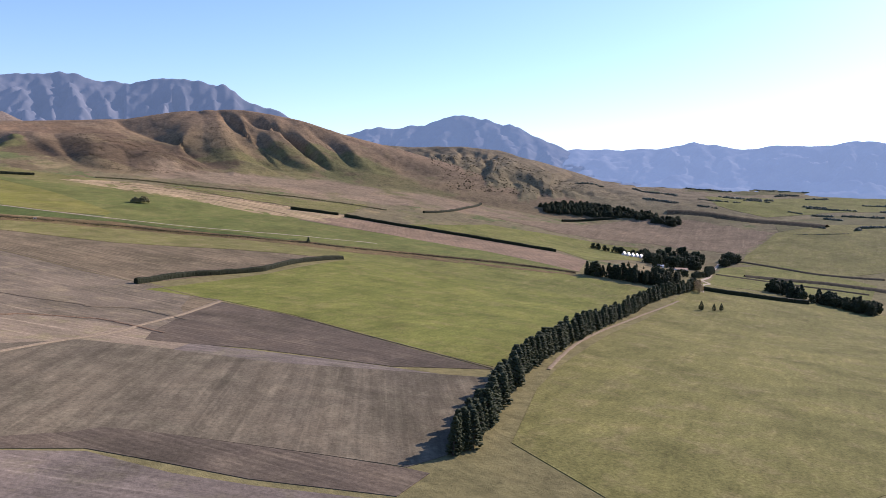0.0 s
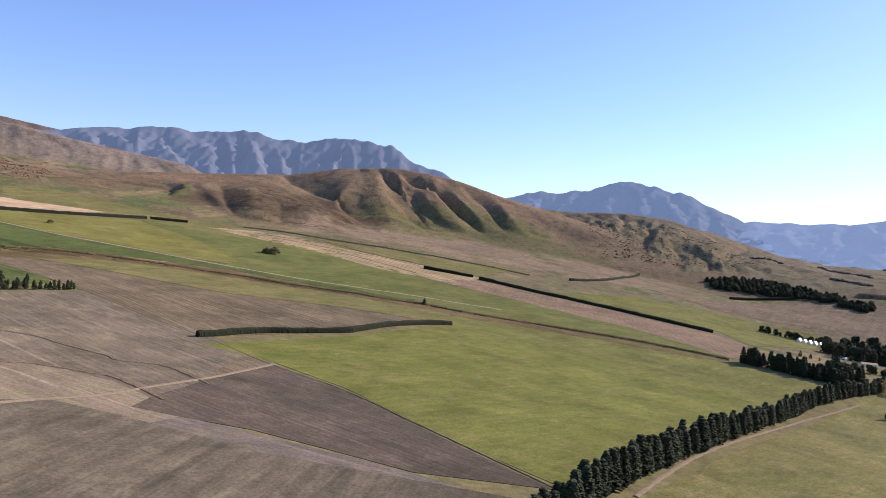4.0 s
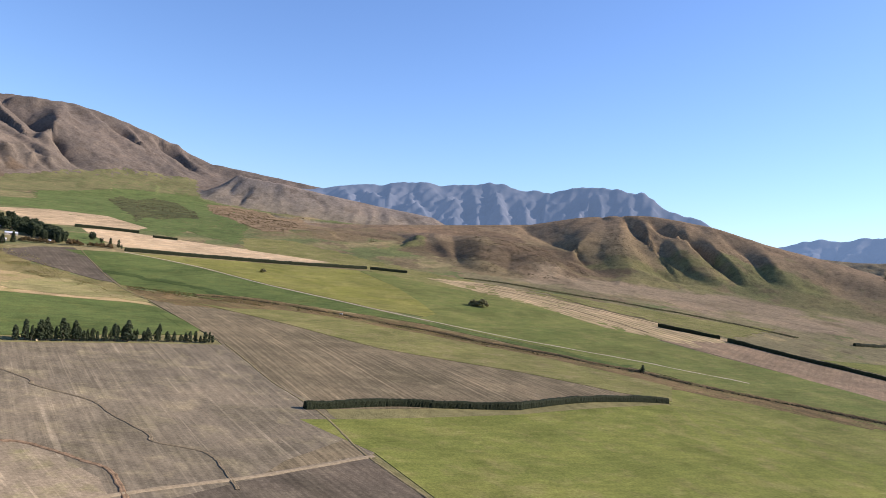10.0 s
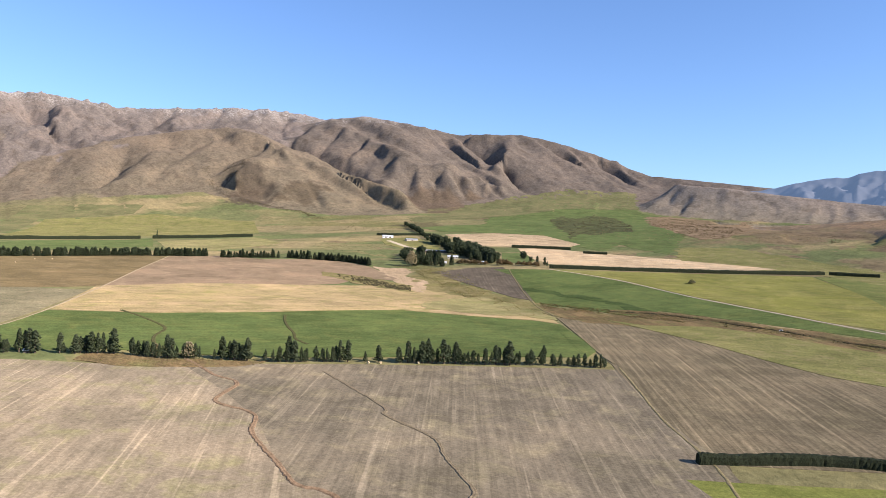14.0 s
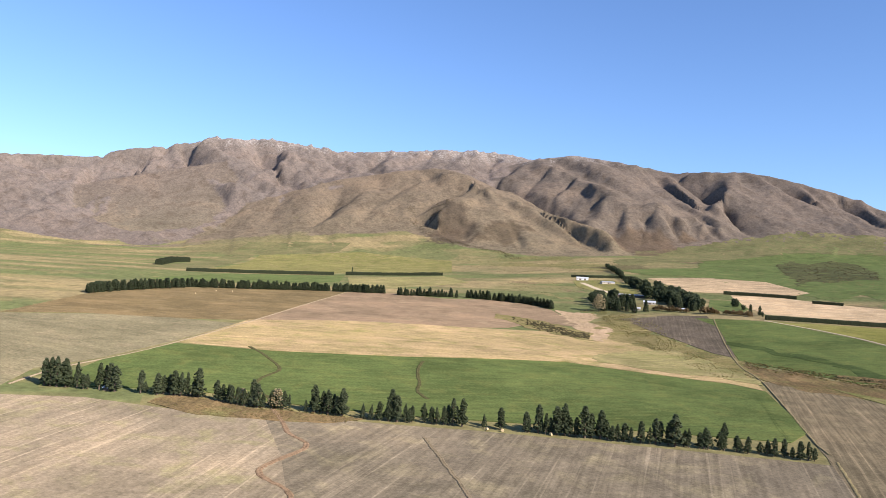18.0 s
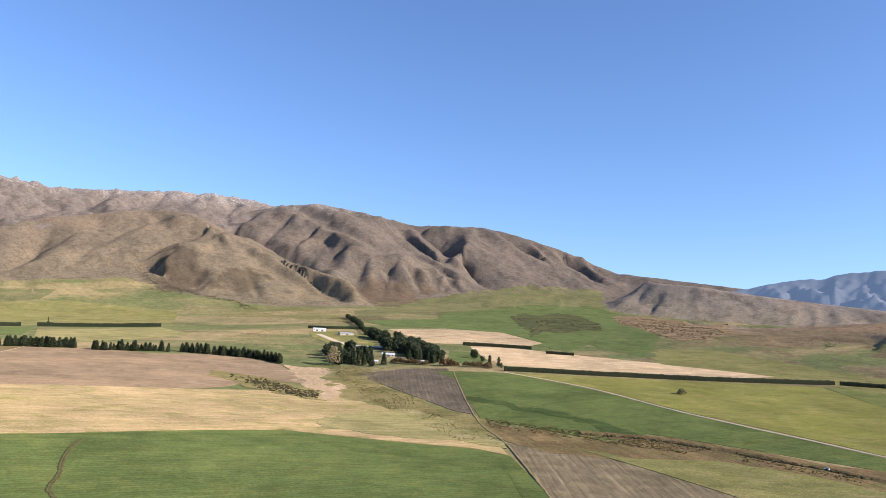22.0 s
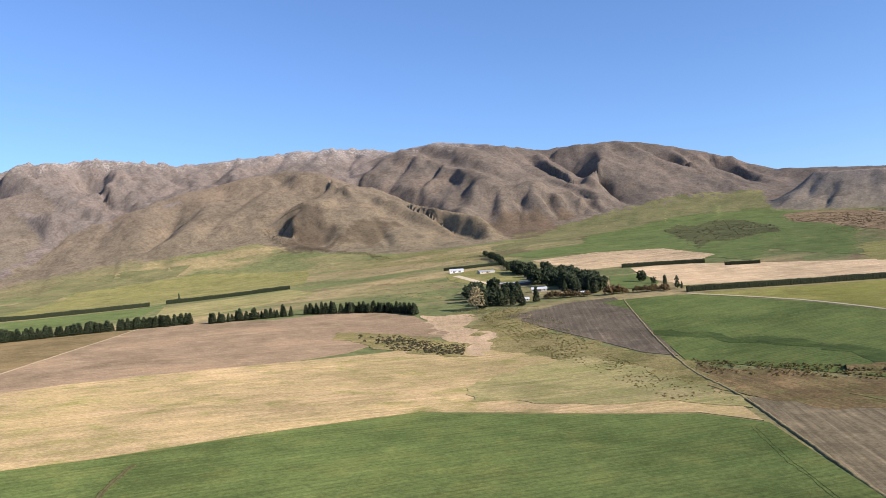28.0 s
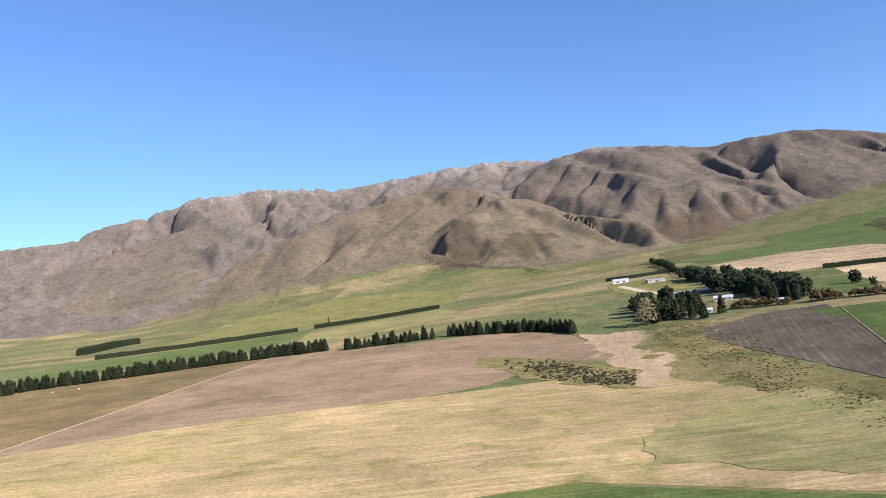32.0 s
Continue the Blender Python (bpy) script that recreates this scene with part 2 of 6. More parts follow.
def farmland(x, y):
    """Fields and the valley floor, which rises up the valley."""
    u, v = np.asarray(x, float) / 1000, np.asarray(y, float) / 1000
    near = np.minimum(v, 2.4)
    far = np.maximum(v - 2.4, 0)
    right = np.clip(u, -3.6, 1.45)
    z = -37 + 14.84 * near + 26.87 * near**2 * np.where(near > 0, 1, 0.4) - 62.86 * right + 9.57 * right * near - 4.2 * right**2 + far * 60 * np.clip(1 - u / 1.5, 0, 1)
    for cx, cy, h, rad in SWELLS:
        z = z + h * np.exp(-((x - cx) ** 2 + (y - cy) ** 2) / (2 * rad**2))
    r = np.hypot(u + 0.1, v)
    up = np.clip((r - 1.9) / 1.9, 0, 1.25)
    floor = -70 + 185 * up ** 1.25
    w = np.clip((u - 1.5) / 0.9, 0, 1) * np.clip((1.15 * u - v + 0.35) / 0.9, 0, 1)
    w = w * w * (3 - 2 * w)
    return z * (1 - w) + floor * w


# Crests: points x, y, z; foot: how far the flank runs out; sharp: 1 straight flanks, above 1 hollow;
# spurs: spacing and depth of the spurs; rough: metres of broken ground.
RIDGES = {}


def ridge(name, foot, sharp, spurs, deep, rough, *crest):
    RIDGES[name] = (list(crest), foot, sharp, spurs, deep, rough)


ridge("back_range", 1100, 1.3, 260, 0.03, 2, (-4690, 400, 560), (-4621, 951, 625), (-4520, 1344, 664), (-4477, 1478, 706), (-4390, 1714, 766), (-4300, 1925, 822), (-4246, 2038, 848), (-4141, 2239, 867), (-4032, 2426, 854), (-3912, 2611, 838), (-3666, 2938, 862), (-3414, 3219, 899), (-3241, 3388, 884), (-3125, 3492, 856), (-2980, 3640, 822), (-2830, 3760, 780))
ridge("left_spur", 1250, 2.3, 330, 0.03, 2, (-4330, 330, 350), (-4255, 892, 405), (-4162, 1250, 486), (-4026, 1627, 601), (-3930, 1911, 690), (-4060, 2050, 745))
ridge("main_mountain", 1700, 2.6, 330, 0.03, 2, (-3154, 3209, 769), (-2999, 3350, 834), (-2817, 3499, 866), (-2605, 3654, 827), (-2343, 3820, 775), (-2100, 3955, 780), (-2033, 3986, 786), (-1827, 4079, 742), (-1600, 4170, 662), (-1426, 4227, 585), (-1331, 4256, 549), (-1151, 4304, 531), (-921, 4353, 509), (-683, 4392, 482), (-253, 4427, 430), (214, 4419, 368))
ridge("front_hill", 1400, 2.5, 300, 0.03, 2, (-3770, 1450, 235), (-3709, 1607, 285), (-3606, 1820, 386), (-3472, 2058, 509), (-3349, 2246, 591), (-3176, 2478, 651), (-3043, 2634, 684), (-2921, 2765, 659), (-2769, 2912, 566), (-2633, 3031, 457))
ridge("low_hills", 430, 1.9, 200, 0.3, 5, (-1000, 3620, 448), (-948, 3600, 436), (-758, 3591, 420), (-543, 3623, 388), (-288, 3645, 357), (-9, 3649, 326))
ridge("blue_range", 640, 1.25, 300, 0.1, 3, (-900, 4250, 430), (-640, 4296, 477), (-404, 4319, 521), (-254, 4327, 537), (110, 4325, 556), (291, 4312, 562), (501, 4288, 551), (706, 4254, 564), (864, 4221, 579), (935, 4205, 591), (1018, 4183, 589), (1169, 4140, 569), (1288, 4101, 502), (1467, 4037, 431), (1660, 3956, 376))
ridge("brown_hill", 570, 1.25, 240, 0.03, 2, (-700, 2990, 205), (-289, 3044, 231), (-102, 3050, 249), (106, 3043, 266), (414, 3006, 295), (611, 2966, 341), (744, 2931, 359), (873, 2891, 370), (976, 2854, 362), (1130, 2791, 338), (1305, 2707, 285), (1558, 2560, 222), (1777, 2404, 158), (1996, 2215, 84))
ridge("green_knoll", 240, 0.95, 150, 0.1, 2, (-285, 2453, 174), (-203, 2458, 188), (-113, 2460, 197), (-22, 2458, 188), (78, 2454, 167))
ridge("lumpy_hills", 900, 1.2, 190, 0.6, 16, (1450, 3140, 250), (1582, 3069, 268), (1772, 2957, 258), (2020, 2785, 275), (2170, 2664, 262), (2369, 2481, 200), (2548, 2289, 130), (2706, 2092, 85))
ridge("pointed_peak", 700, 1.2, 280, 0.1, 3, (1700, 3920, 320), (1919, 3797, 362), (2121, 3682, 403), (2289, 3575, 450), (2479, 3441, 500), (2585, 3359, 479), (2762, 3209, 418), (2883, 3097, 346), (2975, 3006, 293), (3105, 2866, 208))
ridge("valley_range", 580, 1.25, 260, 0.1, 3, (2910, 3127, 292), (3046, 2990, 318), (3132, 2897, 328), (3273, 2731, 336), (3330, 2659, 332), (3460, 2482, 385), (3565, 2324, 352), (3629, 2221, 348), (3729, 2043, 372), (3806, 1892, 392), (3863, 1769, 412), (3924, 1626, 403), (4150, 900, 420), (4240, 0, 380), (4000, -1500, 300))


FAR = ("blue_range", "pointed_peak", "valley_range")


def ridge_rise(x, y, base, n, name):
    """Height over the base of one ridge, and how far down its flank (0 crest, 1 foot)."""
    crest, foot, sharp, space, deep, rough = RIDGES[name]
    pts = np.array(crest, float)
    best, along, top = np.full(x.shape, 1e9), np.zeros(x.shape), np.zeros(x.shape)
    run = 0.0
    for p, q in zip(pts[:-1], pts[1:]):
        e = q[:2] - p[:2]
        length = np.hypot(*e)
        s = np.clip(((x - p[0]) * e[0] + (y - p[1]) * e[1]) / length**2, 0, 1)
        d = np.hypot(x - p[0] - s * e[0], y - p[1] - s * e[1])
        closer = d < best
        best = np.where(closer, d, best)
        along = np.where(closer, run + s * length, along)
        top = np.where(closer, p[2] + s * (q[2] - p[2]), top)
        run += length
    warp_a = 0.65 * space * fbm(x / space / 2.4 + 31 * n, y / space / 2.4, 3)
    warp_b = 0.9 * space * fbm(x / space / 2.6 - 13 * n, y / space / 2.6 + 9, 2)
    lane, fall = (along + warp_a) / space + 7 * n, (best + warp_b) / space / 3.6 + 3 * n
    # rounded spurs between sharp gullies, with side gullies on them
    spur = 2.1 * np.abs(noise2(lane, fall)) + 0.8 * np.abs(noise2(2.3 * lane + 4.2, 1.9 * fall)) + 0.4 * np.abs(noise2(4.9 * lane + 1.7, 3.4 * fall))
    spur = 1.7 * np.tanh(spur / 1.5)
    u = np.clip(best / (foot * (1 + 0.3 * deep * (spur - 0.7))), 0, 1)
    flank = (1 - u) ** sharp if sharp > 1 else 0.5 * np.cos(u * np.pi / 2) ** 2 + 0.5 * (1 - u)
    rise = np.maximum(top - base, 0)
    mid = np.clip(u * 4.5, 0, 1) * np.clip((0.8 - u) * 3, 0, 1)
    h = rise * flank + rise * 0.27 * deep * (spur - 0.8) * mid * (1 - 0.35 * u)
    if name in FAR:
        # broken crest, broad spurs with side ribs, and low foothills in front
        h = h * (1 + 0.11 * fbm(along / 230 + n, along * 0 + 0.37, 4))
        lane = (along + 190 * fbm(along / 420 + n, best / 700, 3) + 0.3 * best * np.sign(noise2(along / 500 + n, best * 0 + 0.3))) / 190 + n
        spur_v = 1 - 2 * np.abs(lane - np.floor(lane) - 0.5)
        lean = (along + 0.75 * best + 40 * fbm(x / 130, y / 130, 2)) / 82
        rib = 1 - 2 * np.abs(lean - np.floor(lean) - 0.5)
        size = 0.7 + 0.6 * noise2(np.floor(lane) * 1.37 + 0.5, best * 0 + n)
        h = h + rise * (0.22 * size * (spur_v - 0.45) + 0.06 * (rib - 0.5) + 0.10 * fbm(x / 120 + n, y / 120, 3)) * np.clip(u * 3.2, 0, 1) * np.clip((1 - u) * 2.2, 0, 1)
        h = np.maximum(h, rise * 0.2 * np.clip(0.9 + fbm(x / 260 + n, y / 260, 4) * 1.5, 0.1, 2) * np.clip((1.25 - best / foot) * 2.2, 0, 1))
    small = fbm(x / 90 + n, y / 90, 3)
    small = (small + 1.1 * (ridged(x / 190 + n, y / 190, 4) - 0.8)) * np.clip(rise / 350, 0.2, 1)
    h = h + rough * small * np.clip((0.78 - u) * 4, 0.06, 1) * np.clip(0.32 + u * 6, 0, 1)
    return h, u


# Skeletons of the hills: spurs run down from the crests, gullies between them, and the foot goes round in front: points x, y, z.
SPURS, GULLIES, FEET = {}, {}, {}


def spur(hill, *pts):
    SPURS.setdefault(hill, []).append(np.array(pts, float))


def gully(hill, *pts):
    GULLIES.setdefault(hill, []).append(np.array(pts, float))


spur("main_mountain", (-2828, 3490, 867), (-2550, 3426, 777), (-2318, 3380, 654), (-2105, 3339, 546), (-1905, 3296, 450), (-1755, 3260, 382), (-1615, 3226, 340))
gully("main_mountain", (-2448, 3683, 781), (-2335, 3639, 672), (-2190, 3565, 576), (-2003, 3435, 488), (-1840, 3312, 451))
spur("main_mountain", (-2403, 3782, 782), (-2191, 3589, 661), (-2025, 3463, 576), (-1870, 3334, 480), (-1772, 3258, 429))
gully("main_mountain", (-2273, 3813, 762), (-2287, 3735, 688), (-2145, 3692, 598), (-2037, 3636, 526), (-1975, 3590, 481), (-1803, 3471, 413), (-1582, 3292, 354))
spur("main_mountain", (-2082, 3963, 789), (-1972, 3707, 663), (-1903, 3449, 546))
spur("main_mountain", (-2076, 3966, 789), (-1990, 3892, 712), (-1855, 3825, 629), (-1732, 3771, 559), (-1602, 3716, 492), (-1470, 3662, 434), (-1345, 3609, 385))
gully("main_mountain", (-1913, 3974, 716), (-1821, 3989, 644), (-1715, 3989, 575), (-1573, 3954, 508), (-1408, 3873, 449), (-1281, 3790, 414))
spur("main_mountain", (-1806, 4087, 729), (-1680, 4001, 643), (-1564, 3941, 565), (-1446, 3886, 495), (-1309, 3828, 434))
gully("main_mountain", (-1588, 4132, 620), (-1597, 4127, 587), (-1581, 4125, 542), (-1464, 4095, 497), (-1270, 3931, 444))
spur("main_mountain", (-1523, 4195, 653), (-1463, 4126, 573), (-1358, 4075, 515), (-1207, 4013, 452))
spur("main_mountain", (-2979, 3366, 849), (-2788, 3285, 770), (-2672, 3248, 721), (-2528, 3206, 662), (-2349, 3161, 623), (-2193, 3108, 548), (-2082, 3045, 453), (-1982, 2982, 364), (-1898, 2936, 303))
gully("main_mountain", (-2600, 3228, 661), (-2563, 3062, 572), (-2495, 2907, 497), (-2450, 2835, 459))
gully("main_mountain", (-2787, 3269, 761), (-2789, 3169, 680), (-2736, 3000, 567), (-2716, 2935, 540))
spur("main_mountain", (-2715, 3265, 725), (-2627, 3059, 609), (-2571, 2928, 519))
spur("main_mountain", (-2999, 3350, 837), (-2937, 3164, 740), (-2900, 2968, 644))
gully("main_mountain", (-2312, 3070, 521), (-2302, 2989, 471), (-2251, 2866, 414))
spur("main_mountain", (-2439, 3138, 574), (-2382, 2983, 494), (-2354, 2875, 435))
gully("main_mountain", (-2142, 3069, 502), (-2133, 2984, 427), (-2099, 2908, 364), (-2018, 2832, 305), (-1933, 2770, 273))
gully("main_mountain", (-2030, 3142, 487), (-2022, 3070, 409), (-1985, 2968, 344), (-1935, 2888, 298))
spur("main_mountain", (-2059, 3183, 532), (-1948, 3094, 439), (-1919, 3018, 363), (-1855, 2981, 307))
gully("main_mountain", (-1920, 3151, 459), (-1922, 3121, 387), (-1852, 3052, 324))
spur("main_mountain", (-1909, 3216, 461), (-1869, 3170, 400), (-1813, 3144, 343))
gully("main_mountain", (-1828, 3205, 432), (-1822, 3222, 389), (-1728, 3185, 343))
FEET["main_mountain"] = np.array([(-3000, 2900), (-2522, 2880), (-2079, 2645), (-1920, 2601), (-1915, 2745), (-1854, 2869), (-1775, 3027), (-1688, 3139), (-1565, 3256), (-1466, 3410), (-1329, 3567), (-1254, 3883), (-1050, 4080)], float)
spur("front_hill", (-3007, 2672, 684), (-2833, 2645, 640), (-2652, 2630, 560), (-2542, 2610, 483), (-2412, 2595, 409), (-2264, 2582, 342), (-2119, 2571, 291), (-1955, 2557, 248))
spur("front_hill", (-2938, 2747, 660), (-2736, 2715, 586), (-2531, 2708, 518), (-2340, 2703, 456), (-2159, 2695, 398), (-1988, 2684, 354), (-1844, 2667, 296))
gully("front_hill", (-2660, 2714, 544), (-2529, 2712, 462), (-2372, 2705, 394), (-2230, 2685, 344), (-2090, 2649, 291), (-1958, 2611, 255))
gully("front_hill", (-2753, 2693, 572), (-2762, 2532, 504), (-2757, 2368, 441), (-2731, 2255, 372), (-2662, 2243, 329), (-2514, 2230, 285), (-2340, 2207, 254))
spur("front_hill", (-2733, 2713, 574), (-2668, 2610, 532), (-2495, 2474, 417), (-2359, 2378, 328), (-2231, 2293, 251))
spur("front_hill", (-2716, 2659, 540), (-2639, 2427, 479), (-2586, 2285, 403), (-2513, 2209, 318), (-2426, 2183, 267))
gully("front_hill", (-2460, 2558, 432), (-2367, 2503, 357), (-2232, 2417, 283), (-2113, 2333, 235))
spur("front_hill", (-2410, 2604, 405), (-2245, 2491, 330), (-2113, 2412, 265), (-2049, 2375, 235))
gully("front_hill", (-3010, 2580, 609), (-3000, 2377, 516), (-2945, 2204, 436), (-2875, 2093, 364), (-2807, 2007, 304))
spur("front_hill", (-3095, 2573, 665), (-2938, 2464, 561), (-2821, 2279, 439), (-2710, 2163, 330))
spur("front_hill", (-3236, 2397, 630), (-3094, 2269, 517), (-2961, 2032, 388), (-2935, 1985, 362), (-2865, 1927, 295))
gully("front_hill", (-3214, 2144, 460), (-3157, 2089, 384), (-3065, 1949, 312), (-2951, 1799, 272))
spur("front_hill", (-3394, 2177, 577), (-3250, 2044, 461), (-3135, 1891, 347), (-3059, 1767, 278))
gully("front_hill", (-3444, 1986, 457), (-3353, 1867, 367), (-3187, 1698, 275))
spur("front_hill", (-3528, 1959, 486), (-3426, 1797, 370), (-3356, 1637, 273))
spur("front_hill", (-3609, 1813, 385), (-3458, 1586, 293), (-3368, 1429, 227))
FEET["front_hill"] = np.array([(-3600, 1230), (-3370, 1299), (-3335, 1416), (-3289, 1603), (-3134, 1670), (-3020, 1745), (-2925, 1783), (-2827, 1902), (-2774, 1984), (-2678, 2138), (-2407, 2166), (-2291, 2186), (-2186, 2246), (-2049, 2263), (-1977, 2291), (-1843, 2410), (-1815, 2660), (-1900, 2800)], float)
spur("back_range", (-4265, 1998, 868), (-4192, 1876, 803), (-4043, 1921, 747), (-3910, 1963, 681), (-3791, 2003, 623), (-3678, 2041, 569), (-3595, 2069, 530), (-3553, 2080, 502))
gully("back_range", (-4117, 2199, 852), (-4100, 2169, 784), (-4030, 2157, 692), (-3940, 2147, 633), (-3792, 2127, 578), (-3607, 2089, 525))
spur("back_range", (-4038, 2416, 867), (-3889, 2316, 767), (-3743, 2259, 671), (-3593, 2205, 571))
gully("back_range", (-3872, 2231, 759), (-3840, 2127, 668), (-3784, 2084, 613))
spur("back_range", (-3898, 2284, 793), (-3780, 2164, 656), (-3698, 2132, 564))
gully("back_range", (-3951, 2477, 830), (-3797, 2492, 733), (-3556, 2440, 637))
spur("back_range", (-3866, 2673, 842), (-3676, 2574, 738), (-3509, 2504, 640))
gully("back_range", (-3702, 2841, 844), (-3666, 2715, 746), (-3568, 2546, 665), (-3521, 2488, 631))
spur("back_range", (-3682, 2916, 871), (-3551, 2783, 769), (-3401, 2724, 684))
gully("back_range", (-3529, 3046, 858), (-3450, 2896, 760), (-3350, 2785, 695))
spur("back_range", (-3428, 3204, 896), (-3340, 3013, 788), (-3300, 2916, 724))
gully("back_range", (-3255, 3304, 828), (-3154, 3122, 718), (-3013, 2998, 642))
spur("back_range", (-3229, 3399, 878), (-3099, 3208, 764), (-3015, 3066, 672))
gully("back_range", (-3786, 1783, 507), (-3784, 1712, 427), (-3729, 1647, 355))
spur("back_range", (-3873, 1765, 564), (-3760, 1810, 522), (-3671, 1861, 538), (-3601, 1899, 491), (-3550, 1930, 469))
gully("back_range", (-4289, 1799, 718), (-4133, 1793, 578), (-3998, 1760, 478), (-3833, 1713, 381), (-3724, 1704, 339))
spur("back_range", (-4376, 1747, 732), (-4259, 1630, 657), (-4164, 1506, 596), (-4059, 1536, 527), (-3896, 1596, 435), (-3760, 1648, 367), (-3679, 1680, 331))
spur("back_range", (-4491, 1433, 644), (-4493, 1352, 612), (-4499, 1224, 575), (-4504, 1077, 540))
gully("back_range", (-4348, 1363, 536), (-4193, 1253, 417), (-4035, 1182, 344), (-3933, 1149, 302))
spur("back_range", (-4349, 1557, 615), (-4079, 1389, 490), (-3858, 1258, 360), (-3718, 1199, 270))
gully("back_range", (-4166, 1470, 429), (-4029, 1369, 369), (-3851, 1286, 297), (-3658, 1236, 228))
spur("back_range", (-4244, 1564, 544), (-4002, 1512, 409), (-3789, 1502, 288), (-3630, 1519, 221))
gully("back_range", (-4087, 1563, 415), (-3973, 1474, 344), (-3797, 1362, 275), (-3551, 1254, 193))
spur("back_range", (-4413, 1296, 589), (-4073, 1139, 437), (-3850, 1049, 315))
FEET["back_range"] = np.array([(-4100, 560), (-3641, 822), (-3457, 975), (-3400, 1038), (-3362, 1163), (-3260, 1179), (-3236, 1286), (-3312, 1459), (-3500, 1750), (-3150, 2500), (-2850, 2950)], float)
spur("brown_hill", (227, 2908, 263), (318, 2629, 219), (413, 2455, 179), (471, 2349, 149), (532, 2235, 114), (566, 2168, 96))
gully("brown_hill", (374, 2950, 275), (406, 2868, 232), (461, 2740, 199), (523, 2539, 167), (547, 2388, 131), (560, 2247, 106), (562, 1999, 75))
spur("brown_hill", (708, 2940, 343), (590, 2655, 264), (513, 2490, 197), (505, 2438, 175))
spur("brown_hill", (780, 2920, 356), (706, 2601, 262), (689, 2420, 201), (677, 2283, 152), (655, 2199, 111))
spur("brown_hill", (682, 2296, 152), (757, 2303, 136), (807, 2298, 104))
gully("brown_hill", (805, 2818, 278), (827, 2706, 211), (845, 2587, 170), (848, 2430, 132), (836, 2274, 99))
spur("brown_hill", (875, 2890, 365), (838, 2698, 287), (843, 2561, 220), (853, 2460, 171), (865, 2367, 127), (881, 2287, 100))
gully("brown_hill", (870, 2850, 349), (897, 2801, 280), (940, 2743, 241), (986, 2659, 198), (1028, 2540, 151), (1054, 2407, 119), (1067, 2263, 99))
spur("brown_hill", (981, 2852, 358), (942, 2605, 256), (953, 2523, 234), (959, 2426, 185), (957, 2394, 163))
spur("brown_hill", (1069, 2816, 346), (1061, 2599, 260), (1084, 2485, 212), (1099, 2405, 165), (1124, 2299, 116))
gully("brown_hill", (1008, 2776, 341), (958, 2600, 261), (906, 2495, 221))
gully("brown_hill", (1117, 2753, 331), (1158, 2645, 244), (1182, 2545, 201), (1182, 2411, 143), (1173, 2275, 110))
spur("brown_hill", (1256, 2731, 304), (1234, 2468, 221), (1239, 2341, 153), (1242, 2272, 114))
gully("brown_hill", (77, 2434, 204), (80, 2312, 160), (89, 2144, 119), (94, 2000, 95))
gully("brown_hill", (252, 2260, 187), (256, 2154, 146), (248, 2037, 110), (234, 1932, 82))
spur("brown_hill", (190, 2421, 224), (164, 2124, 157), (160, 1957, 106), (154, 1871, 77))
spur("brown_hill", (339, 2140, 165), (332, 2061, 126), (342, 2005, 86))
FEET["brown_hill"] = np.array([(-420, 2560), (-56, 2362), (14, 2203), (66, 1983), (147, 1831), (304, 1855), (439, 1993), (540, 2092), (547, 1962), (727, 2099), (854, 2183), (1054, 2241), (1160, 2242), (1253, 2241), (1500, 2120), (1900, 1950)], float)


# How broken the ground is between spur and gully, metres.
BROKEN = {"main_mountain": 15.0, "front_hill": 10.0, "back_range": 30.0, "brown_hill": 5.5}


def nearest(x, y, line):
    """Distance to a line and its height at the nearest point."""
    best, top = np.full(x.shape, 1e9), np.zeros(x.shape)
    for p, q in zip(line[:-1], line[1:]):
        e = q[:2] - p[:2]
        s = np.clip(((x - p[0]) * e[0] + (y - p[1]) * e[1]) / (e @ e + 1e-9), 0, 1)
        d = np.hypot(x - p[0] - s * e[0], y - p[1] - s * e[1])
        top = np.where(d < best, p[2] + s * (q[2] - p[2]), top)
        best = np.minimum(best, d)
    return best, top


def pooled(x, y, lines):
    """Soft distance to the nearest of several lines and a height blended from those near by."""
    weight, total, near = np.zeros(x.shape), np.zeros(x.shape), np.zeros(x.shape)
    for line in lines:
        d, z = nearest(x, y, line)
        w = 1 / (d**2 + 150.0) ** 2
        weight, total, near = weight + w, total + w * z, near + (d + 1.0) ** -6.0
    return near ** (-1 / 6.0) - 1.0, total / weight


def enclosed(x, y, ring):
    inside = np.zeros(x.shape, bool)
    for (x0, y0), (x1, y1) in zip(ring, np.roll(ring, -1, axis=0)):
        if y0 != y1:
            inside ^= ((y0 > y) != (y1 > y)) & (x < (x1 - x0) * (y - y0) / (y1 - y0) + x0)
    return inside


RINGS = {}
for hill, toe in FEET.items():
    crest = np.array(RIDGES[hill][0], float)
    out = crest[:, :2] - np.array((-100.0, 0.0))
    back = crest[:, :2] + 260 * out / np.hypot(out[:, 0], out[:, 1])[:, None]
    RINGS[hill] = np.concatenate([toe, back[::-1]])


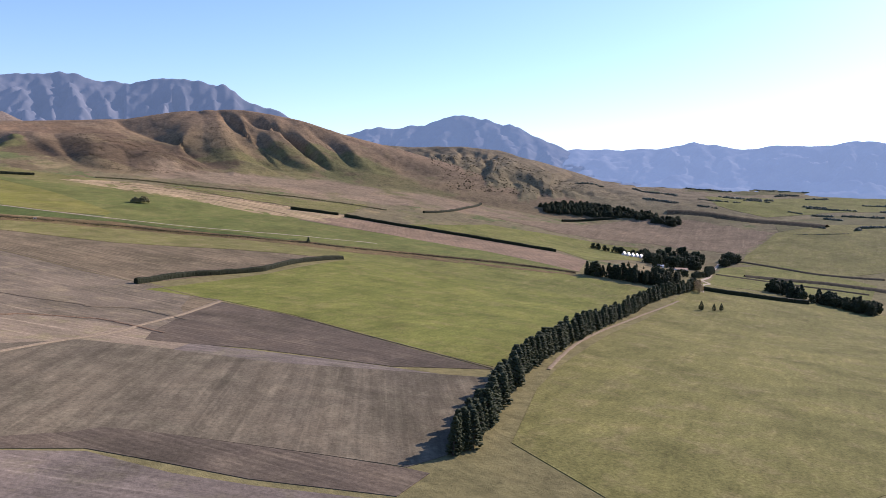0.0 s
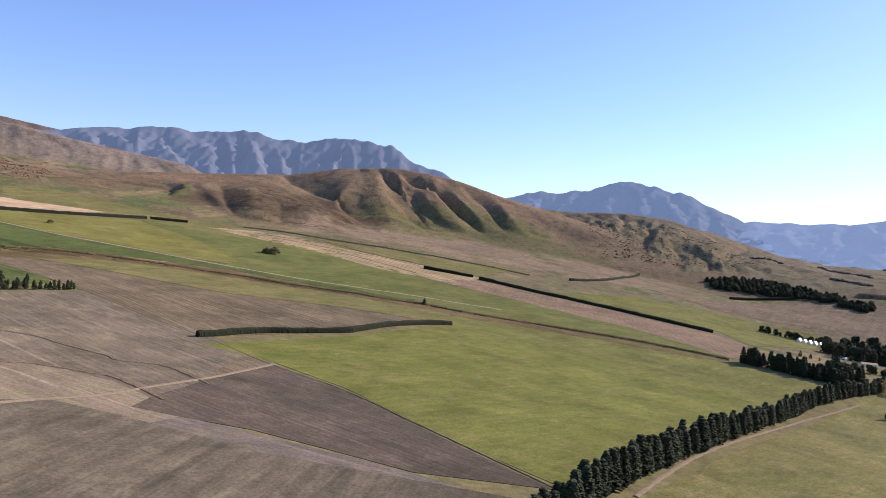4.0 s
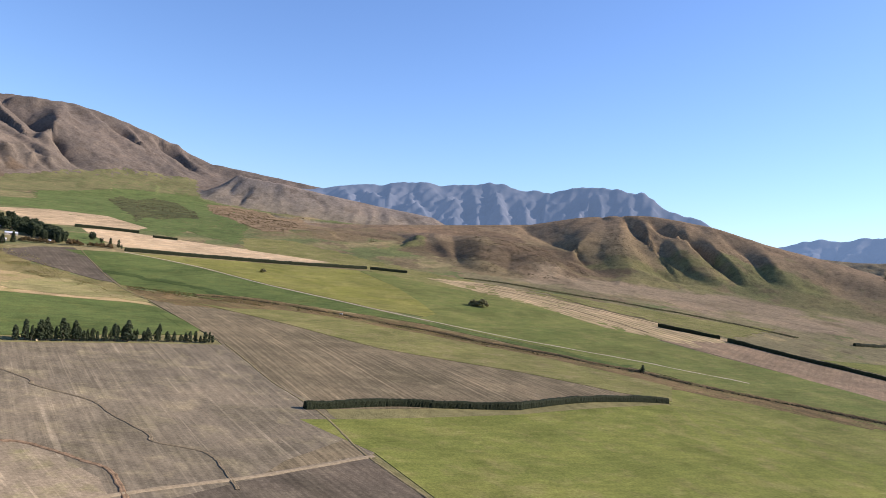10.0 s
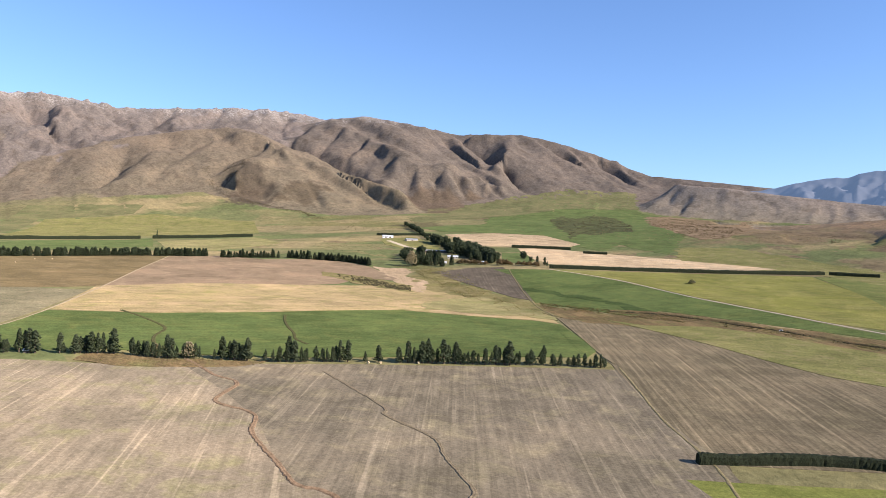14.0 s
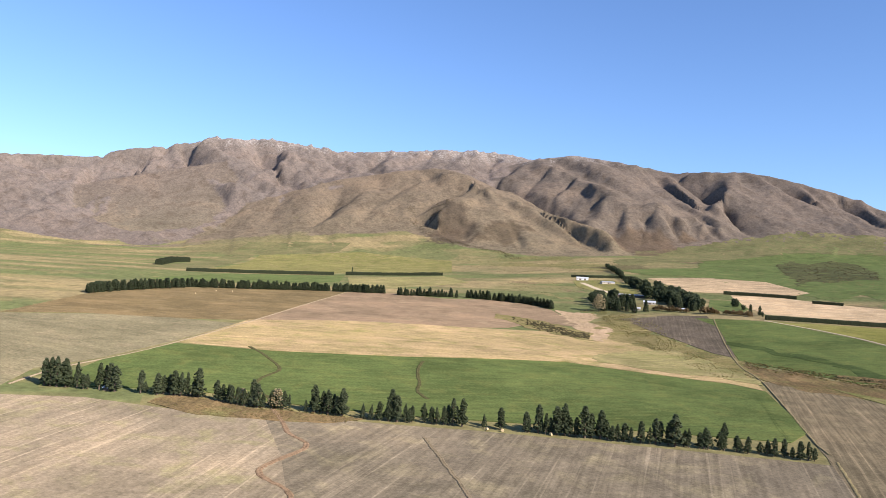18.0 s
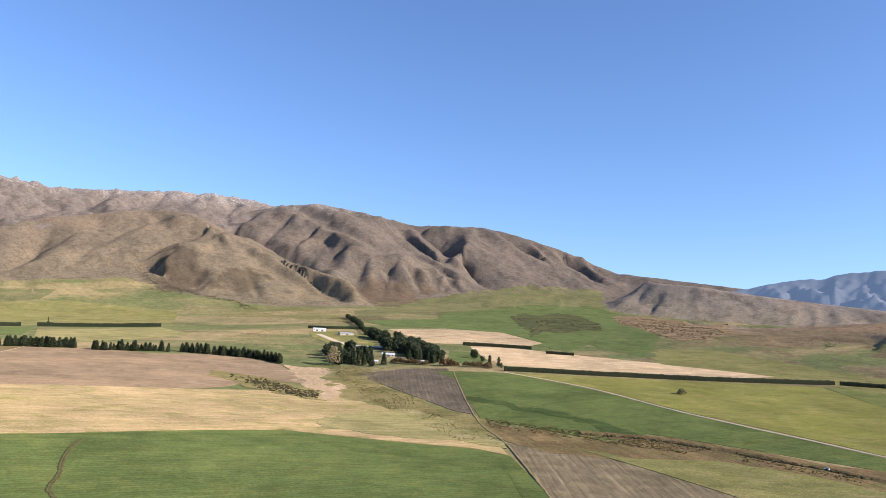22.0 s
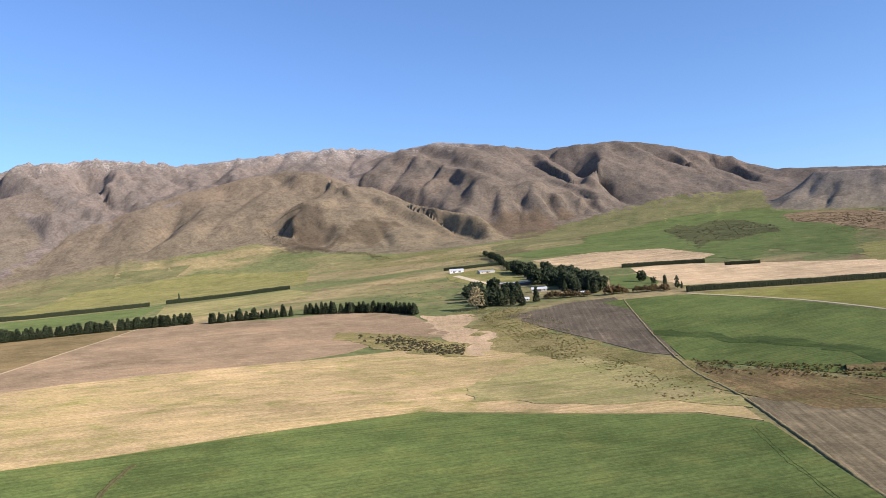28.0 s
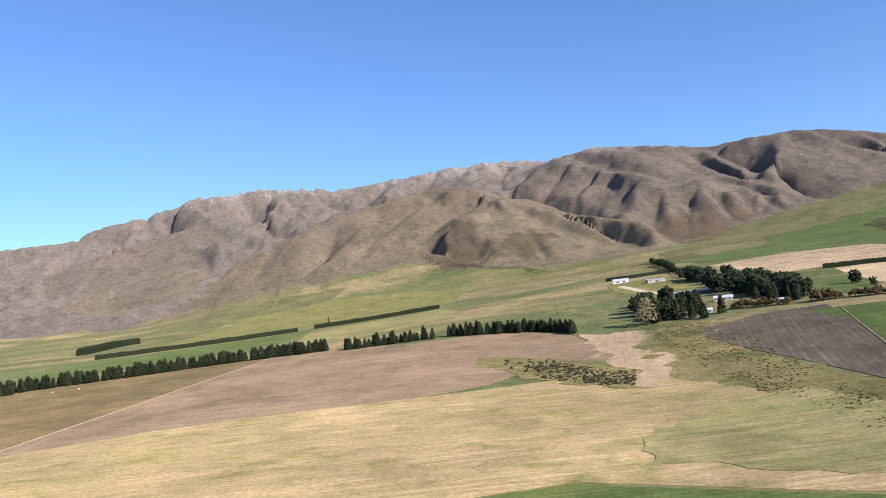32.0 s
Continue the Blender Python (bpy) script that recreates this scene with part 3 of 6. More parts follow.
def framed(x, y, cone, n, hill):
    """Height of a hill from its skeleton: rounded spurs, sharp gullies, easing into the fan at its foot."""
    big, fine = (22, 12) if hill != "brown_hill" else (8, 6)
    wx = x + big * fbm(x / 330 + n, y / 330, 2) + fine * fbm(x / 95 - n, y / 95, 2)
    wy = y + big * fbm(x / 330 - 9, y / 330 + n, 2) + fine * fbm(x / 95 + 7, y / 95 + n, 2)
    crest = np.array(RIDGES[hill][0], float)
    ring = RINGS[hill]
    toe = np.column_stack([ring, np.append(ZFOOT[hill], crest[::-1, 2] - 170)])
    dr, zr = pooled(wx, wy, SPURS[hill] + [crest])
    dv, zv = pooled(wx, wy, GULLIES[hill] + [np.concatenate([toe, toe[:1]])])
    t = dr / (dr + dv + 0.5)
    g = 0.62 * (1 - np.cos(t * np.pi / 2)) + 0.38 * t
    z = zr + (zv - zr) * g
    size = 0.85 if hill != "brown_hill" else 0.55
    ribs = ridged(x / (150 * size) + n, y / (150 * size), 4, 0.55) - 0.75 + 0.5 * fbm(x / (60 * size), y / (60 * size) + n, 3)
    z = z + BROKEN[hill] * ribs * (0.08 + 2.2 * t * (1 - t))
    if hill == "back_range":
        z = z + 9 * (ridged(x / 70 + 3, y / 70, 3) - 0.7) * np.clip(1 - dr / 160, 0, 1)
    rim = np.concatenate([ring, ring[:1]]) if hill == "front_hill" else FEET[hill]
    edge, _ = nearest(x, y, np.column_stack([rim, np.zeros(len(rim))]))
    w = np.clip(edge / (130.0 if hill != "brown_hill" else 60.0), 0, 1)
    w = w * w * (3 - 2 * w)
    if hill == "brown_hill":
        w = 0.68 * w
    return cone * (1 - w) + np.maximum(z, cone - 150) * w


def cones(x, y, skip=()):
    """The land with its hills as plain cones round their crests; which hill each point lies on, and how far down it."""
    x, y = np.asarray(x, float), np.asarray(y, float)
    base = farmland(x, y)
    z, owner, down = base.copy(), np.full(x.shape, -1), np.ones(x.shape)
    for n, (name, (crest, foot, *_)) in enumerate(RIDGES.items()):
        pts = np.array(crest, float)
        reach = (x > pts[:, 0].min() - foot * 1.5) & (x < pts[:, 0].max() + foot * 1.5) & (y > pts[:, 1].min() - foot * 1.5) & (y < pts[:, 1].max() + foot * 1.5)
        if name in FAR or name in skip or not reach.any():
            continue
        h, u = ridge_rise(x[reach], y[reach], base[reach], n, name)
        new_z = base[reach] + np.maximum(h, 0)
        for (sx, sy, rad, deep) in SCOOPS.get(name, ()):
            dx, dy = x[reach] - sx + 22 * noise2(x[reach] / 60, y[reach] / 60), y[reach] - sy
            new_z = new_z - deep * np.exp(-((dx**2 + 0.7 * dy**2) / rad**2) ** 3)
        new_z = np.maximum(new_z, base[reach])
        over = new_z > z[reach] + 0.01
        z[reach] = np.where(over, new_z, z[reach])
        owner[reach] = np.where(over, n, owner[reach])
        down[reach] = np.where(over, u, down[reach])
    return z, owner, down


def near_ridges(x, y):
    """The land with the hills carved by their spurs and gullies."""
    x, y = np.asarray(x, float), np.asarray(y, float)
    z, owner, down = cones(x, y)
    cone, shaped = z.copy(), np.zeros(x.shape, bool)
    for n, name in enumerate(RIDGES):
        if name not in RINGS:
            continue
        inside = enclosed(x, y, RINGS[name])
        if not inside.any():
            continue
        others, theirs, _ = cones(x[inside], y[inside], FEET)
        new_z = framed(x[inside], y[inside], cone[inside], n, name)
        taken = (others > new_z) & (theirs >= 0)
        new_z = np.maximum(new_z, others)
        over = ~shaped[inside] | (new_z > z[inside])
        z[inside] = np.where(over, new_z, z[inside])
        owner[inside] = np.where(over, np.where(taken, theirs, n), owner[inside])
        shaped |= inside
    return np.maximum(z, farmland(x, y)), owner, down


# Scoops bitten out of a flank: x, y, radius, depth.
SCOOPS = {"green_knoll": [(-196, 2392, 122, 80)]}
# heights along each foot
ZFOOT = {}
for hill, toe in FEET.items():
    ZFOOT[hill] = cones(toe[:, 0], toe[:, 1])[0]


def land(x, y):
    """The height of the ground at arrays x, y."""
    return near_ridges(x, y)[0]


# ---- helpers for building ----
def part(name, bm, material, parent, label=""):
    me = bpy.data.meshes.new(name)
    bm.to_mesh(me)
    bm.free()
    me.materials.append(material)
    ob = new(name, me)
    ob.parent = parent
    if label:
        ob["label"] = label
    return ob


def mesh_of(name, verts, faces, material, smooth=False):
    me = bpy.data.meshes.new(name)
    me.from_pydata(verts, [], faces)
    me.update()
    if material:
        me.materials.append(material)
    if smooth:
        me.polygons.foreach_set("use_smooth", [True] * len(me.polygons))
    return me


def height(x, y):
    return float(land(np.array([float(x)]), np.array([float(y)]))[0])


# ---- the ground: one sheet round the middle of the flight, out to the ranges ----
CENTRE = (-100.0, 0.0)
az_fine = np.radians(np.arange(4, 178, 0.17))
az = np.concatenate([az_fine, np.radians(np.arange(178, 364, 3.0))])
rr = np.concatenate([np.arange(0, 1500, 20), np.arange(1500, 4900, 13)])
gx = CENTRE[0] + rr[:, None] * np.cos(az)[None, :]
gy = CENTRE[1] + rr[:, None] * np.sin(az)[None, :]
na, nr = len(az), len(rr)
gz, owner, down = near_ridges(gx.ravel(), gy.ravel())


def sheet(name, x, y, z, rows, cols, close, material):
    """A grid of rows and columns as one smooth mesh; close joins the last column to the first."""
    idx = np.arange(rows * cols).reshape(rows, cols)
    nxt = np.roll(idx, -1, axis=1)
    a, b, c, d = idx[:-1], idx[1:], nxt[1:], nxt[:-1]
    if not close:
        a, b, c, d = a[:, :-1], b[:, :-1], c[:, :-1], d[:, :-1]
    quads = np.stack([a, b, c, d], -1).reshape(-1, 4)
    me = bpy.data.meshes.new(name)
    me.vertices.add(rows * cols)
    me.vertices.foreach_set("co", np.stack([x, y, z], -1).astype(np.float32).ravel())
    me.loops.add(quads.size)
    me.loops.foreach_set("vertex_index", quads.astype(np.int32).ravel())
    me.polygons.add(len(quads))
    me.polygons.foreach_set("loop_start", np.arange(0, quads.size, 4, dtype=np.int32))
    me.polygons.foreach_set("use_smooth", np.ones(len(quads), dtype=bool))
    me.update(calc_edges=True)
    me.materials.append(material)
    return me


# What grows on each hill: colour at the crest and at the foot.
# some grey-blue for haze is mixed into the mountain colours
COVER = {
    -1: ((0.19, 0.172, 0.08), (0.19, 0.172, 0.08)),
    "back_range": ((0.175, 0.147, 0.13), (0.138, 0.112, 0.094)),
    "left_spur": ((0.155, 0.126, 0.104), (0.165, 0.142, 0.092)),
    "main_mountain": ((0.142, 0.117, 0.099), (0.155, 0.127, 0.096)),
    "front_hill": ((0.168, 0.132, 0.097), (0.168, 0.14, 0.09)),
    "brown_hill": ((0.25, 0.178, 0.112), (0.19, 0.148, 0.082)),
    "low_hills": ((0.23, 0.192, 0.16), (0.225, 0.188, 0.125)),
    "green_knoll": ((0.165, 0.165, 0.066), (0.165, 0.16, 0.066)),
    "lumpy_hills": ((0.235, 0.19, 0.12), (0.20, 0.172, 0.092)),
}
tint = np.zeros((nr * na, 4), np.float32)
tint[:, 3] = np.where(owner == -1, 0.15, 0.6)
names = list(RIDGES)
for n in range(-1, len(names)):
    if n >= 0 and names[n] in FAR:
        continue
    crest_c, foot_c = COVER[-1 if n < 0 else names[n]]
    m = owner == n
    w = np.clip(down[m] * 1.15, 0, 1)[:, None]
    tint[m, :3] = np.array(crest_c) * (1 - w) + np.array(foot_c) * w
# the ground between farmland and hill is greener towards the fan, drier on the valley side
flat = owner == -1
dry = np.clip((gx.ravel()[flat] - 700) / 700, 0, 1)[:, None]
dry = dry * np.clip((gy.ravel()[flat] - 0.42 * (gx.ravel()[flat] - 1789) - 880) / 30, 0, 1)[:, None]
tint[flat, :3] = np.array((0.198, 0.176, 0.08)) * (1 - dry) + np.array((0.285, 0.22, 0.128)) * dry
# the lower flanks of the mountains are grazed fan: strips of green and straw
fan = (down > 0.45) & np.isin(owner, [names.index(k) for k in ("back_range", "left_spur", "main_mountain", "front_hill")])
fan &= ~np.logical_or.reduce([enclosed(gx.ravel(), gy.ravel(), RINGS[k]) for k in ("back_range", "main_mountain", "front_hill")])
fx, fy = gx.ravel()[fan], gy.ravel()[fan]
strip_v = fbm((0.55 * fx + 0.84 * fy) / 620, (0.84 * fx - 0.55 * fy) / 170, 4, 0.6)[:, None]
green_w, straw_w = np.clip((strip_v - 0.02) * 6, 0, 1), np.clip((-0.16 - strip_v) * 6, 0, 1)
tint[fan, :3] = (np.array((0.182, 0.165, 0.078)) * (1 - green_w) + np.array((0.13, 0.145, 0.06)) * green_w) * (1 - straw_w) + np.array((0.27, 0.215, 0.11)) * straw_w
tint[fan, 3] = 0.2
valley = np.clip((gx.ravel()[flat] - 2000) / 500, 0, 1)[:, None] * np.clip(0.75 + fbm(gx.ravel()[flat] / 240, gy.ravel()[flat] / 240, 3), 0, 1)[:, None]
tint[flat, :3] = tint[flat, :3] * (1 - valley) + np.array((0.165, 0.17, 0.085)) * valley
# patches of other growth with soft, uneven edges: x, y, reach, colour
def growth(px, py, reach, colour):
    dx, dy = gx.ravel() - px, gy.ravel() - py
    near = np.hypot(dx, dy) < 2 * reach
    far = np.hypot(dx[near], dy[near]) / reach + 0.9 * fbm(gx.ravel()[near] / (0.8 * reach) + px, gy.ravel()[near] / (0.8 * reach), 5, 0.6)
    w = np.clip((0.85 - far) * 3, 0, 0.85)[:, None]
    tint[near, :3] = tint[near, :3] * (1 - w) + np.array(colour) * w


growth(-2530, 2290, 150, (0.085, 0.068, 0.05))
growth(-2440, 2230, 110, (0.09, 0.07, 0.05))
growth(-2300, 2420, 130, (0.10, 0.078, 0.052))
growth(-1900, 2900, 220, (0.12, 0.088, 0.06))
growth(-1500, 2700, 170, (0.125, 0.095, 0.06))
growth(-700, 2700, 330, (0.235, 0.165, 0.10))
growth(-350, 2450, 260, (0.20, 0.145, 0.085))
growth(150, 2700, 240, (0.17, 0.12, 0.075))
growth(700, 2250, 240, (0.19, 0.17, 0.075))
growth(1250, 2150, 260, (0.17, 0.155, 0.07))
growth(900, 1900, 330, (0.28, 0.21, 0.135))
growth(450, 1950, 260, (0.29, 0.22, 0.14))
growth(1300, 1800, 300, (0.26, 0.195, 0.125))
growth(-2200, 1750, 330, (0.19, 0.165, 0.08))
growth(-1750, 2050, 300, (0.17, 0.155, 0.065))
growth(-2900, 1500, 350, (0.168, 0.15, 0.075))
growth(-1300, 2050, 160, (0.13, 0.11, 0.055))
growth(250, 2180, 330, (0.125, 0.092, 0.058))
growth(430, 2330, 230, (0.13, 0.095, 0.06))
growth(-60, 2720, 260, (0.24, 0.165, 0.10))
growth(860, 2330, 210, (0.165, 0.155, 0.068))
growth(1150, 2350, 200, (0.15, 0.15, 0.064))
growth(-1650, 1850, 180, (0.275, 0.215, 0.115))
growth(-2350, 1950, 200, (0.13, 0.142, 0.06))
growth(-1500, 2150, 150, (0.115, 0.10, 0.052))
growth(-2650, 1850, 170, (0.265, 0.21, 0.11))
growth(-1900, 1750, 200, (0.235, 0.19, 0.10))
me = sheet("ground", gx.ravel(), gy.ravel(), gz, nr, na, True, hill_mat())
me.color_attributes.new("cover", "FLOAT_COLOR", "POINT").data.foreach_set("color", tint.ravel())
ground = tagged(new("ground", me), "dry tussock hills and rough grassland rising to bare mountains", "ground", kind="structure")

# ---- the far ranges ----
# the blue of these ranges is haze painted as base colour and glow
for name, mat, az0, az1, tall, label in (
    ("blue_range", far_mat("blue_range", (0.13, 0.13, 0.145), (0.08, 0.088, 0.108), (0.074, 0.112, 0.185), 0.66), 60, 108, 1.06, "far mountain range with steep ribbed flanks, bluish from painted haze"),
    ("pointed_peak", far_mat("pointed_peak", (0.14, 0.14, 0.15), (0.085, 0.09, 0.115), (0.085, 0.13, 0.215), 0.80), 38, 72, 1.0, "far pointed mountain, blue from painted haze"),
    ("valley_range", far_mat("valley_range", (0.145, 0.148, 0.165), (0.09, 0.098, 0.125), (0.1, 0.145, 0.235), 1.05), -4, 50, 1.0, "far range across the valley, blue from painted haze"),
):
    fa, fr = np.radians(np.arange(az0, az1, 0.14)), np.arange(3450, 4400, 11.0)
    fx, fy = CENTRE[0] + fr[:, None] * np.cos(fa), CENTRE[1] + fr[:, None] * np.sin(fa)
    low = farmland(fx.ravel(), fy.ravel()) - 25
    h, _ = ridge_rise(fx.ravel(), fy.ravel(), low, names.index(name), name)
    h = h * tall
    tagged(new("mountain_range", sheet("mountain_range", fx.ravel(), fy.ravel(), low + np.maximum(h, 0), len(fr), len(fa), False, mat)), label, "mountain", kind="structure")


def drape(name, outline, material, label, lift=0.4, cell=40.0, category="field"):
    """A piece of farmed ground laid over the land, cut into cells so that it follows it."""
    if category == "ragged":
        fine = []
        for (x0, y0), (x1, y1) in zip(outline, outline[1:] + outline[:1]):
            cuts = max(1, int(math.hypot(x1 - x0, y1 - y0) / 9))
            for k in range(cuts):
                x, y = x0 + (x1 - x0) * k / cuts, y0 + (y1 - y0) * k / cuts
                wide = min(26.0, 0.02 * math.hypot(x + 200, y - 100))
                fine.append((x + wide * float(fbm(x / 34, y / 34, 3)), y + wide * float(fbm(x / 34 + 50, y / 34, 3))))
        outline, category = fine, "field"
    bm = bmesh.new()
    bm.faces.new([bm.verts.new((x, y, 0)) for x, y in outline])
    xs, ys = [p[0] for p in outline], [p[1] for p in outline]
    for lo, hi, nrm in ((min(xs), max(xs), (1, 0, 0)), (min(ys), max(ys), (0, 1, 0))):
        v = math.ceil(lo / cell) * cell + 0.37
        while v < hi:
            bmesh.ops.bisect_plane(bm, geom=bm.verts[:] + bm.edges[:] + bm.faces[:], plane_co=(v, v, 0), plane_no=nrm)
            v += cell
    bmesh.ops.triangulate(bm, faces=bm.faces[:])
    co = np.array([v.co for v in bm.verts])
    z = land(co[:, 0], co[:, 1])
    for v, h in zip(bm.verts, z):
        v.co.z = h + lift
    bm.normal_update()
    for f in bm.faces:
        if f.normal.z < 0:
            f.normal_flip()
        f.smooth = True
    for e in [e for e in bm.edges if e.is_boundary]:
        a, c = e.verts[0].co, e.verts[1].co
        bm.faces.new([bm.verts.new(q) for q in (a, c, c - Vector((0, 0, lift + 0.4)), a - Vector((0, 0, lift + 0.4)))])
    me = bpy.data.meshes.new(name)
    bm.to_mesh(me)
    bm.free()
    me.materials.append(material)
    return tagged(new(name, me), label, category, kind="structure")


MATS = {}
MATS["stubble"] = field_mat("pale_stubble", (0.335, 0.262, 0.172), (0.26, 0.207, 0.14), (0.275, 0.24, 0.12), 131, 2.2, 0.25, 150, 0.5, drill=8.0, drilled=0.1)
# stubble again, with the shaded sides of backlit clods put into darker colours
MATS["stubbleBacklit"] = field_mat("backlit_stubble", (0.235, 0.196, 0.151), (0.175, 0.146, 0.118), (0.205, 0.18, 0.112), 140, 2.4, 0.3, 70, 0.3)
MATS["stubbleB"] = field_mat("worked_stubble", (0.235, 0.19, 0.128), (0.175, 0.144, 0.1), (0.30, 0.246, 0.148), 121, 2.4, 0.3, 110, 0.6, drill=7.5, drilled=0.13)
MATS["plough"] = field_mat("harrowed_soil", (0.23, 0.178, 0.108), (0.173, 0.139, 0.0854), (0.272, 0.216, 0.127), 119, 2.6, 0.5, 160, 0.6, drill=7.0, drilled=0.22)
MATS["dark"] = field_mat("turned_soil", (0.152, 0.121, 0.0852), (0.119, 0.0962, 0.0704), (0.18, 0.146, 0.1), 124, 2.2, 0.3, 120, 0.4, drill=6.0, drilled=0.2)
MATS["lush"] = field_mat("lush_grass", (0.205, 0.205, 0.055), (0.165, 0.178, 0.045), (0.235, 0.21, 0.075), 31, 3, 0.08, 110)
MATS["lushB"] = field_mat("light_grass", (0.20, 0.195, 0.06), (0.168, 0.175, 0.05), (0.235, 0.205, 0.08), 31, 3, 0.08, 100)
MATS["lushC"] = field_mat("green_pasture", (0.135, 0.158, 0.047), (0.165, 0.172, 0.055), (0.2, 0.185, 0.068), 31, 3, 0.08, 130)
MATS["crop"] = field_mat("green_crop", (0.122, 0.147, 0.048), (0.097, 0.128, 0.041), (0.145, 0.158, 0.0502), 58, 1.6, 0.25, 60, drill=5.0, drilled=0.22)
MATS["deep"] = field_mat("wet_crop", (0.075, 0.10, 0.033), (0.05, 0.072, 0.025), (0.115, 0.145, 0.042), 150, 2, 0.3, 25)
MATS["green"] = field_mat("hill_green", (0.118, 0.148, 0.05), (0.10, 0.13, 0.045), (0.16, 0.16, 0.065), 31, 3, 0.08, 90)
MATS["greenP"] = field_mat("faded_green", (0.132, 0.14, 0.06), (0.158, 0.145, 0.068), (0.185, 0.155, 0.08), 60, 4, 0.08, 90)
MATS["straw"] = field_mat("straw_stubble", (0.455, 0.321, 0.177), (0.337, 0.256, 0.124), (0.215, 0.203, 0.0663), 58, 2.5, 0.3, 130, 0.3, stain=0.9)
MATS["strawG"] = field_mat("grassy_stubble", (0.308, 0.251, 0.121), (0.218, 0.203, 0.0803), (0.339, 0.265, 0.134), 58, 2.5, 0.35, 60, 0.3, stain=0.8)
MATS["windrow"] = field_mat("raked_straw", (0.60, 0.44, 0.265), (0.53, 0.39, 0.235), (0.56, 0.42, 0.25), 55, 11, 0.75, 130, 0.3, drill=13.0, drilled=0.85)
MATS["straw2"] = field_mat("pale_straw", (0.609, 0.441, 0.263), (0.525, 0.378, 0.221), (0.63, 0.483, 0.315), 50, 5, 0.35, 130, 0.4, drill=9.0, drilled=0.18)
MATS["tan"] = field_mat("dry_grass", (0.56, 0.405, 0.24), (0.43, 0.325, 0.175), (0.30, 0.265, 0.115), 128, 9, 0.6, 70, 0.4, drill=22.0, drilled=0.5)
MATS["mauve"] = field_mat("bare_tilth", (0.289, 0.202, 0.124), (0.247, 0.175, 0.112), (0.317, 0.235, 0.144), 60, 3, 0.15, 160, 0.15, drill=10.0, drilled=0.12)
# tilth colours lowered to paint in the shade of clods seen against the sun
MATS["mauveB"] = field_mat("grey_tilth", (0.186, 0.156, 0.102), (0.154, 0.13, 0.088), (0.222, 0.19, 0.124), 62, 3.5, 0.3, 150, 0.3, drill=18.0, drilled=0.2)
MATS["ochre"] = field_mat("ochre_ground", (0.207, 0.148, 0.0737), (0.168, 0.125, 0.0614), (0.226, 0.168, 0.0901), 60, 4, 0.1, 140)
MATS["olive"] = field_mat("olive_pasture", (0.225, 0.205, 0.07), (0.19, 0.185, 0.0468), (0.26, 0.225, 0.0741), 31, 4, 0.1, 120)
MATS["oliveP"] = field_mat("pale_olive", (0.215, 0.195, 0.075), (0.18, 0.172, 0.06), (0.26, 0.21, 0.1), 31, 4, 0.1, 70, grain=1.4)
MATS["oliveR"] = field_mat("dull_olive", (0.22, 0.204, 0.072), (0.19, 0.178, 0.06), (0.26, 0.219, 0.096), 31, 4, 0.1, 80, grain=1.3)
MATS["drab"] = field_mat("drab_pasture", (0.235, 0.2, 0.118), (0.2, 0.172, 0.1), (0.265, 0.215, 0.13), 31, 4, 0.12, 80, grain=1.3)
MATS["pink"] = field_mat("dry_pasture", (0.285, 0.21, 0.13), (0.225, 0.17, 0.105), (0.17, 0.135, 0.08), 35, 14, 0.35, 90, 0.3, grain=1.5)
MATS["rough"] = field_mat("rushes", (0.185, 0.165, 0.06), (0.23, 0.185, 0.085), (0.11, 0.11, 0.038), 30, 4, 0.2, 40, grain=2.0)
MATS["reed"] = field_mat("rank_grass", (0.26, 0.175, 0.085), (0.15, 0.11, 0.055), (0.17, 0.155, 0.06), 140, 4, 0.3, 30, grain=2.0)
MATS["heath"] = field_mat("dark_heather", (0.135, 0.155, 0.055), (0.075, 0.074, 0.038), (0.10, 0.10, 0.045), 30, 5, 0.3, 26, grain=2.0)
MATS["erode"] = field_mat("eroded_ground", (0.30, 0.21, 0.125), (0.22, 0.155, 0.09), (0.12, 0.09, 0.05), 60, 6, 0.2, 60, grain=2.0)
MATS["sand"] = field_mat("scraped_earth", (0.432, 0.312, 0.2), (0.36, 0.26, 0.16), (0.304, 0.232, 0.128), 130, 4, 0.2, 40)
RAGGED = ("heather_ground", "eroded_gully", "scrub_ground", "crop_swale", "reed_ground", "weedy_ground", "bare_earth", "dry_pasture", "grassy_stubble", "hill_paddock", "rough_flat")
laid = []


def field(name, outline, key, label):
    """One field, a little above those laid before it."""
    laid.append(drape(name, outline, MATS[key], label, 0.2 + 0.007 * len(laid), 24.0, "ragged" if name in RAGGED else "field"))


field('rough_pasture', [(-597, 135), (-653, 170), (-688, 232), (-755, 318), (-875, 452), (-928, 411), (-979, 339), (-995, 219)], 'drab', 'pale olive pasture with dry patches')
field('bare_field', [(-1001, 220), (-1235, 384), (-1384, 576), (-1324, 852), (-1269, 885), (-1067, 667), (-905, 493), (-928, 411), (-990, 309)], 'ochre', 'ochre brown grazed-off winter field')
field('stubble_field', [(-195, 488), (-186, 494), (-67, 326), (-12, 227), (-24, 157), (-65, 115), (-105, 110), (-147, 278)], 'stubbleB', 'grey-brown worked field beside a ditch')
field('plough_field', [(-357, 801), (-211, 802), (136, 608), (113, 424), (10, 364), (-62, 320), (-121, 397), (-184, 489)], 'plough', 'dark harrowed field behind a trimmed hedge')
field('plough_field', [(-211, 390), (-131, 410), (-64, 330), (-20, 208), (-84, 119), (-132, 40), (-198, 0)], 'plough', 'dark harrowed field sloping to a track')
